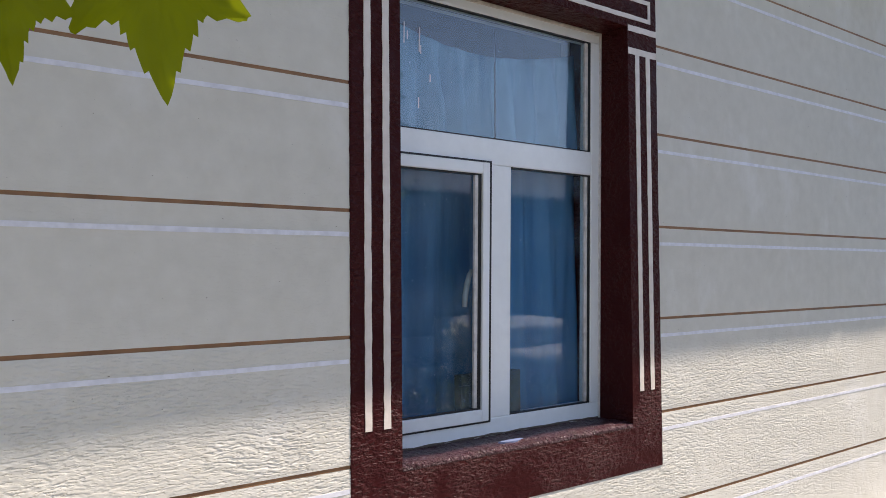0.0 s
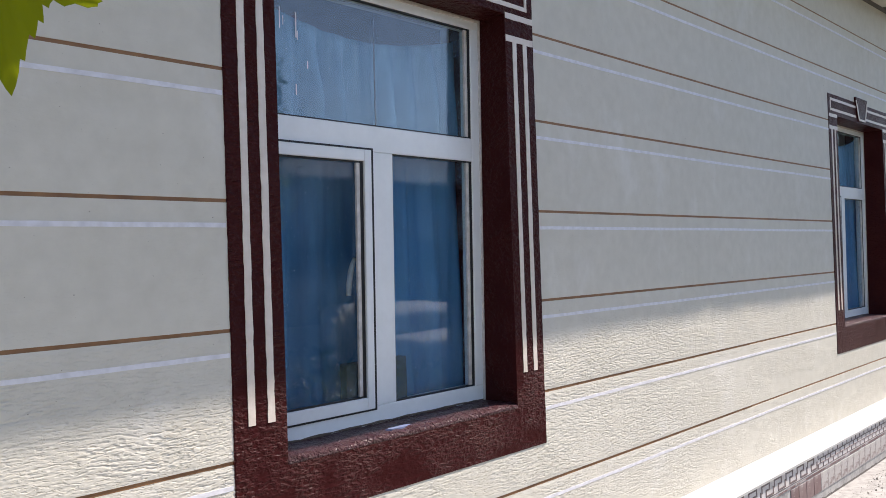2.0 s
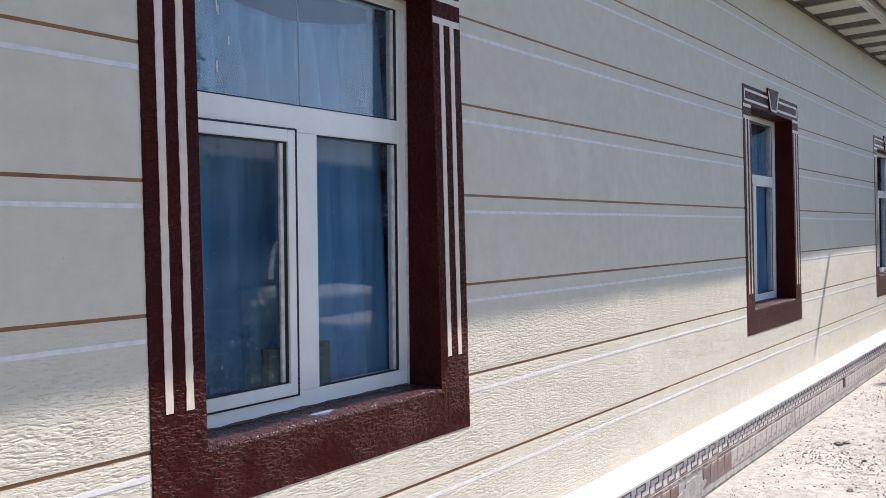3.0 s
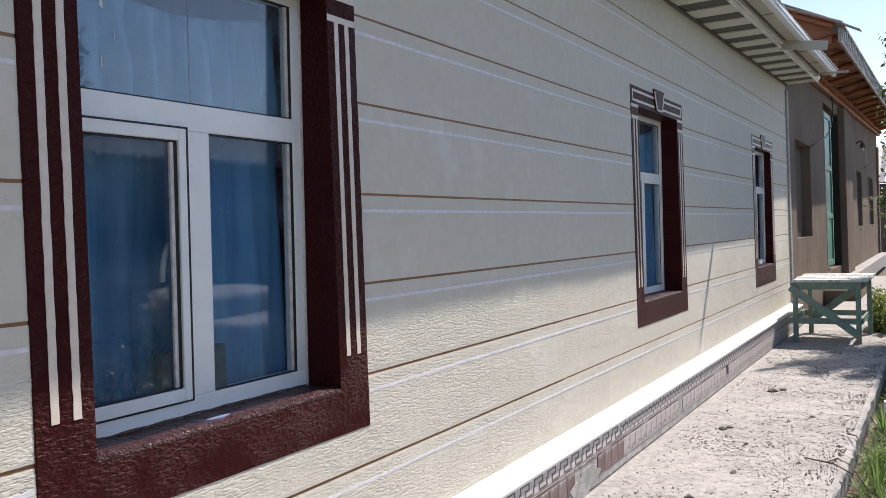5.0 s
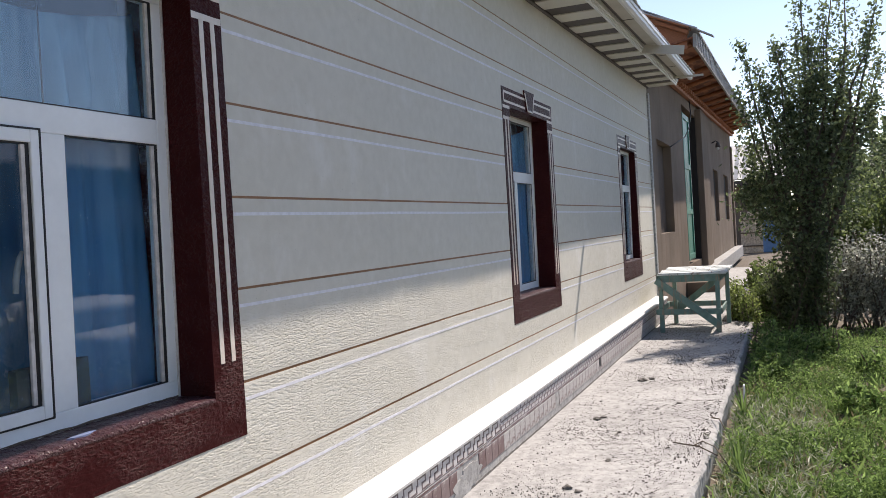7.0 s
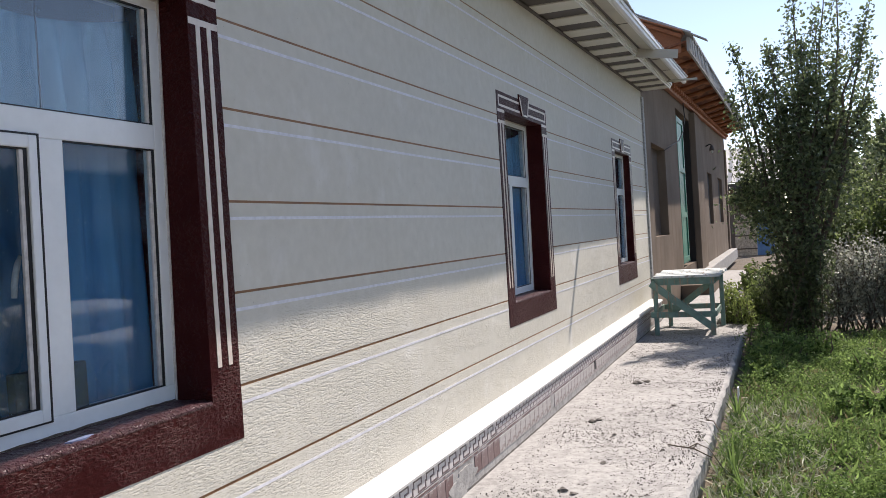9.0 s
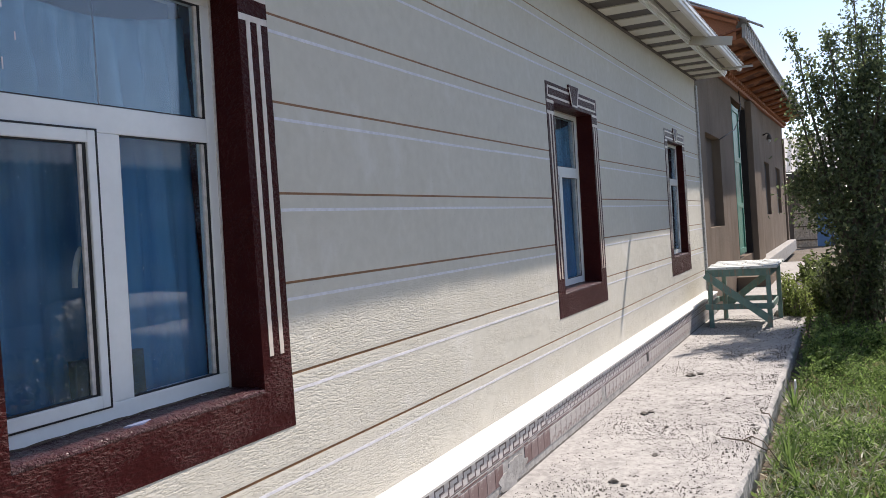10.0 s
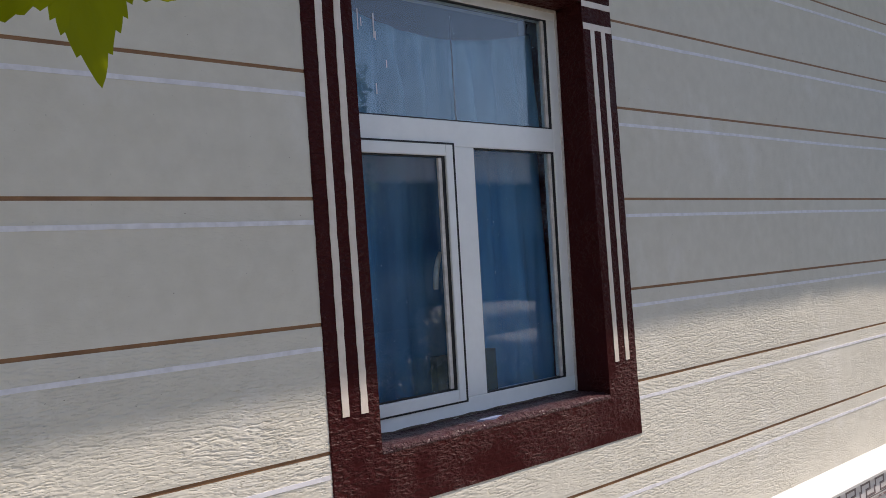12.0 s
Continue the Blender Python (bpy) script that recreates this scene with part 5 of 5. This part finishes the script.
part("end_wall", boxed(5.0, 5.3, -14.0, -11.0, -0.3, 3.1), M_MUD, opp)
x = 4.6
bm = bmesh.new()
rows = []
while x < 16.4:
    dz = 0.034 * math.cos(x * 6.283 / 0.18)
    rows.append([bm.verts.new(p) for p in ((x, -8.2, 2.68 + dz), (x, -12.5, 4.08 + dz), (x, -12.5, 4.06 + dz), (x, -8.2, 2.66 + dz))])
    x += 0.0225
for a, c in zip(rows, rows[1:]):
    for q in range(4):
        bm.faces.new((a[q], c[q], c[(q + 1) % 4], a[(q + 1) % 4]))
bmesh.ops.recalc_face_normals(bm, faces=bm.faces[:])
part("roof", bm, M_FARROOF, opp)
for x in (5.0, 8.6, 12.2, 15.8):
    part("veranda_post", bar((x, -8.4, -0.3), (x, -8.4, 2.70), 0.14), M_RAFTER, opp)
part("veranda_floor", boxed(4.8, 16.2, -10.7, -8.1, -0.3, -0.05), M_SLAB, opp)


def sack(x, y, z, w, d, h, seed):
    bm = boxed(-w / 2, w / 2, -d / 2, d / 2, 0, h, min(h, d) * 0.49, 6)
    for p in bm.verts:
        p.co += 0.055 * noise.noise_vector(p.co * 2.2 + Vector((seed, 0, 0)))
        p.co += Vector((x, y, z))
    for fc in bm.faces:
        fc.smooth = True
    solid("bundle", bm, M_WRAP, "long pale wrapped bundle lying across the garden", "bundle", group="pale bundles")


for i, (x, y, z, w, d, h) in enumerate(((8.15, -6.9, -0.22, 2.3, 2.3, 0.52), (8.1, -7.2, 0.20, 2.1, 1.6, 0.44))):
    sack(x, y, z, w, d, h, i)
shrub("garden_bush", (9.2, -6.7, GROUND), (0.4, 0.5, 0.85), "bush beside the bundles, its leaves painted pale as sunlit", 72, M_BRIGHTLEAF, 420, 0.07, 6)
shrub("garden_bush", (6.55, -6.6, GROUND), (0.8, 0.7, 1.1), "bush beside the bundles, its leaves painted pale as sunlit", 71, M_BRIGHTLEAF, 1100, 0.085, 8)
for i, (tx, ty, h) in enumerate(((1.0, -10.0, 4.6), (-6.0, -9.0, 5.0), (20.0, -12.0, 5.0))):
    tree("garden_tree", (tx, ty, GROUND), "broad garden tree across the garden", [(h - 1.0 * lr.random(), (lr.uniform(-1.5, 1.5), lr.uniform(-1.5, 1.5)), 0.5) for j in range(12)], 81 + i, M_LEAF, 0.13, 3600, 0.11)
tree("garden_tree", (3.95, -5.5, GROUND), "thin leafy garden tree opposite the window", [(3.2 + 0.16 * j, (lr.uniform(-0.35, 0.35), lr.uniform(-0.3, 0.3)), 1.7) for j in range(5)], 91, M_LEAF, 0.075, 900, 0.04)

far = thing("shed", "pale shed with corrugated roof beyond the walk", "shed")
part("wall", boxed(44, 44.3, -2.2, 3, -0.3, 3.3), M_MUD, far)
bm = bmesh.new()
rows = []
y = -2.6
while y < 3.2:
    dx = 0.06 * math.cos(y * 6.283 / 0.4)
    rows.append([bm.verts.new(p) for p in ((43.2 + dx, y, 3.35), (47.0 + dx, y, 5.3), (47.05 + dx, y, 5.25), (43.25 + dx, y, 3.3))])
    y += 0.1
for a, c in zip(rows, rows[1:]):
    for q in range(4):
        bm.faces.new((a[q], c[q], c[(q + 1) % 4], a[(q + 1) % 4]))
bmesh.ops.recalc_face_normals(bm, faces=bm.faces[:])
part("roof", bm, M_ROOF, far, "dusty corrugated sheet")
# dark board stands in for the shade under the shed eave
part("painted_eave_shadow", boxed(43.3, 43.4, -2.5, 3, 3.0, 3.25), M_DARKGAP, far)
mat = thing("reed_mat", "pale woven reed mat leaning at the end of the barn", "mat")
for i in range(9):
    q = -0.86 + 0.105 * i
    part("reed", bar((40.0, q, -0.2), (40.35, q, 1.62 + 0.04 * (i % 3)), 0.05, 0.112, 0.018), M_REED, mat)
for z in (0.1, 0.7, 1.3):
    part("binding", boxed(39.98 + 0.2 * z + 0.0, 40.0 + 0.2 * z + 0.01, -0.92, 0.04, z, z + 0.05), M_BARK, mat)
solid("blue_tarpaulin", boxed(41.6, 42.2, -1.75, -0.80, -0.3, 1.85, 0.08), M_BLUE, "blue sheeting at the end of the walk", "tarpaulin")

def far_weeds():
    # dark weeds added to dim the bright ground mirrored in the panes
    n = 6000
    x, y = RNG.uniform(2.2, 9.5, n), RNG.uniform(-8.0, -4.6, n)
    P = np.stack([x, y, GROUND + 0.22 * RNG.uniform(0, 1, n) ** 1.5], axis=1)
    tagged(cloud("garden_weeds", P, RNG.uniform(0.04, 0.09, n), M_IVY, RNG, "leaf", 0.3, 1.5), "low weeds added opposite the window, coloured dark to dim its reflection", "weeds", kind="stuff")


far_weeds()


# ---- plaster panels of the wall ----
def wander(x, z, sx, sz, seed):
    """Smooth value noise between 0 and 1 on a grid of cells sx by sz metres."""
    r = np.random.default_rng(seed)
    L = r.uniform(0, 1, (256, 256))
    u, v = x / sx + 37.0, z / sz + 19.0
    i, j = np.floor(u).astype(int), np.floor(v).astype(int)
    a, b = u - i, v - j
    a, b = a * a * (3 - 2 * a), b * b * (3 - 2 * b)
    g = [L[(i + p) % 256, (j + q) % 256] for p, q in ((0, 0), (1, 0), (0, 1), (1, 1))]
    return (g[0] * (1 - a) + g[1] * a) * (1 - b) + (g[2] * (1 - a) + g[3] * a) * b


def coat(x, z):
    """Depth of the hand-drawn plaster coat: wavering level ridges, in patches, finer above breast height."""
    zz = z + 0.008 * (wander(x, z, 0.05, 0.04, 1) - 0.5) + 0.02 * (wander(x, z, 0.2, 0.2, 2) - 0.5) + 0.05 * x
    w = 0.60 * wander(x, zz, 0.020, 0.0040, 3) + 0.40 * wander(x, zz, 0.0085, 0.0031, 4)
    w = np.clip((w - 0.40) / 0.06, 0, 1)
    w = w * w * (3 - 2 * w)
    patch = np.clip((0.6 * wander(x, z, 0.26, 0.13, 5) + 0.4 * wander(x, z, 0.09, 0.05, 6) - 0.28) / 0.22, np.where(x < 0, 0.62, 0.25), 1)
    taper = np.clip((3.6 - x) / 0.9, 0, 1)
    return (np.where(x < 0, 0.0012, 0.0013) * w * patch + 0.0006 * wander(x, z, 0.005, 0.004, 7)) * taper


def relief_panel(x0, x1, z0, z1):
    fine = 0.68 if x1 < 0.1 else 1.0
    nx, nz = max(2, int((x1 - x0) / (0.0044 * fine))), max(2, int((z1 - z0) / (0.0024 * fine)))
    X, Z = np.meshgrid(np.linspace(x0, x1, nx + 1), np.linspace(z0, z1, nz + 1), indexing="ij")
    Y = -coat(X, Z) * np.clip(np.minimum(Z - z0, z1 - Z) / 0.014, 0, 1)
    Y[:, 0], Y[:, -1] = 0.0, 0.0
    v = np.stack([X, Y, Z], axis=-1).reshape(-1, 3)
    k = (np.arange(nx)[:, None] * (nz + 1) + np.arange(nz)[None, :]).reshape(-1)
    f = np.stack([k, k + nz + 1, k + nz + 2, k + 1], axis=1)
    me = bpy.data.meshes.new("panel")
    me.from_pydata(v.tolist(), [], f.tolist())
    me.shade_smooth()
    me.materials.append(M_PLASTER)
    ob = new("panel", me)
    ob.parent = wall
    part("panel_backing", boxed(x0, x1, 0.0055, 0.012, z0, z1), M_PLASTER, wall)


for x0, x1, z0, z1 in rects():
    a, b = max(x0, -1.15), min(x1, 3.6)
    if z0 > 1.44 or b - a < 0.02:
        part("panel", boxed(x0, x1, 0.0, 0.012, z0, z1), M_PLASTER, wall)
        continue
    relief_panel(a, b, z0, z1)
    for p, q in ((x0, a), (b, x1)):
        if q - p > 0.001:
            part("panel", boxed(p, q, 0.0, 0.012, z0, z1), M_PLASTER, wall)
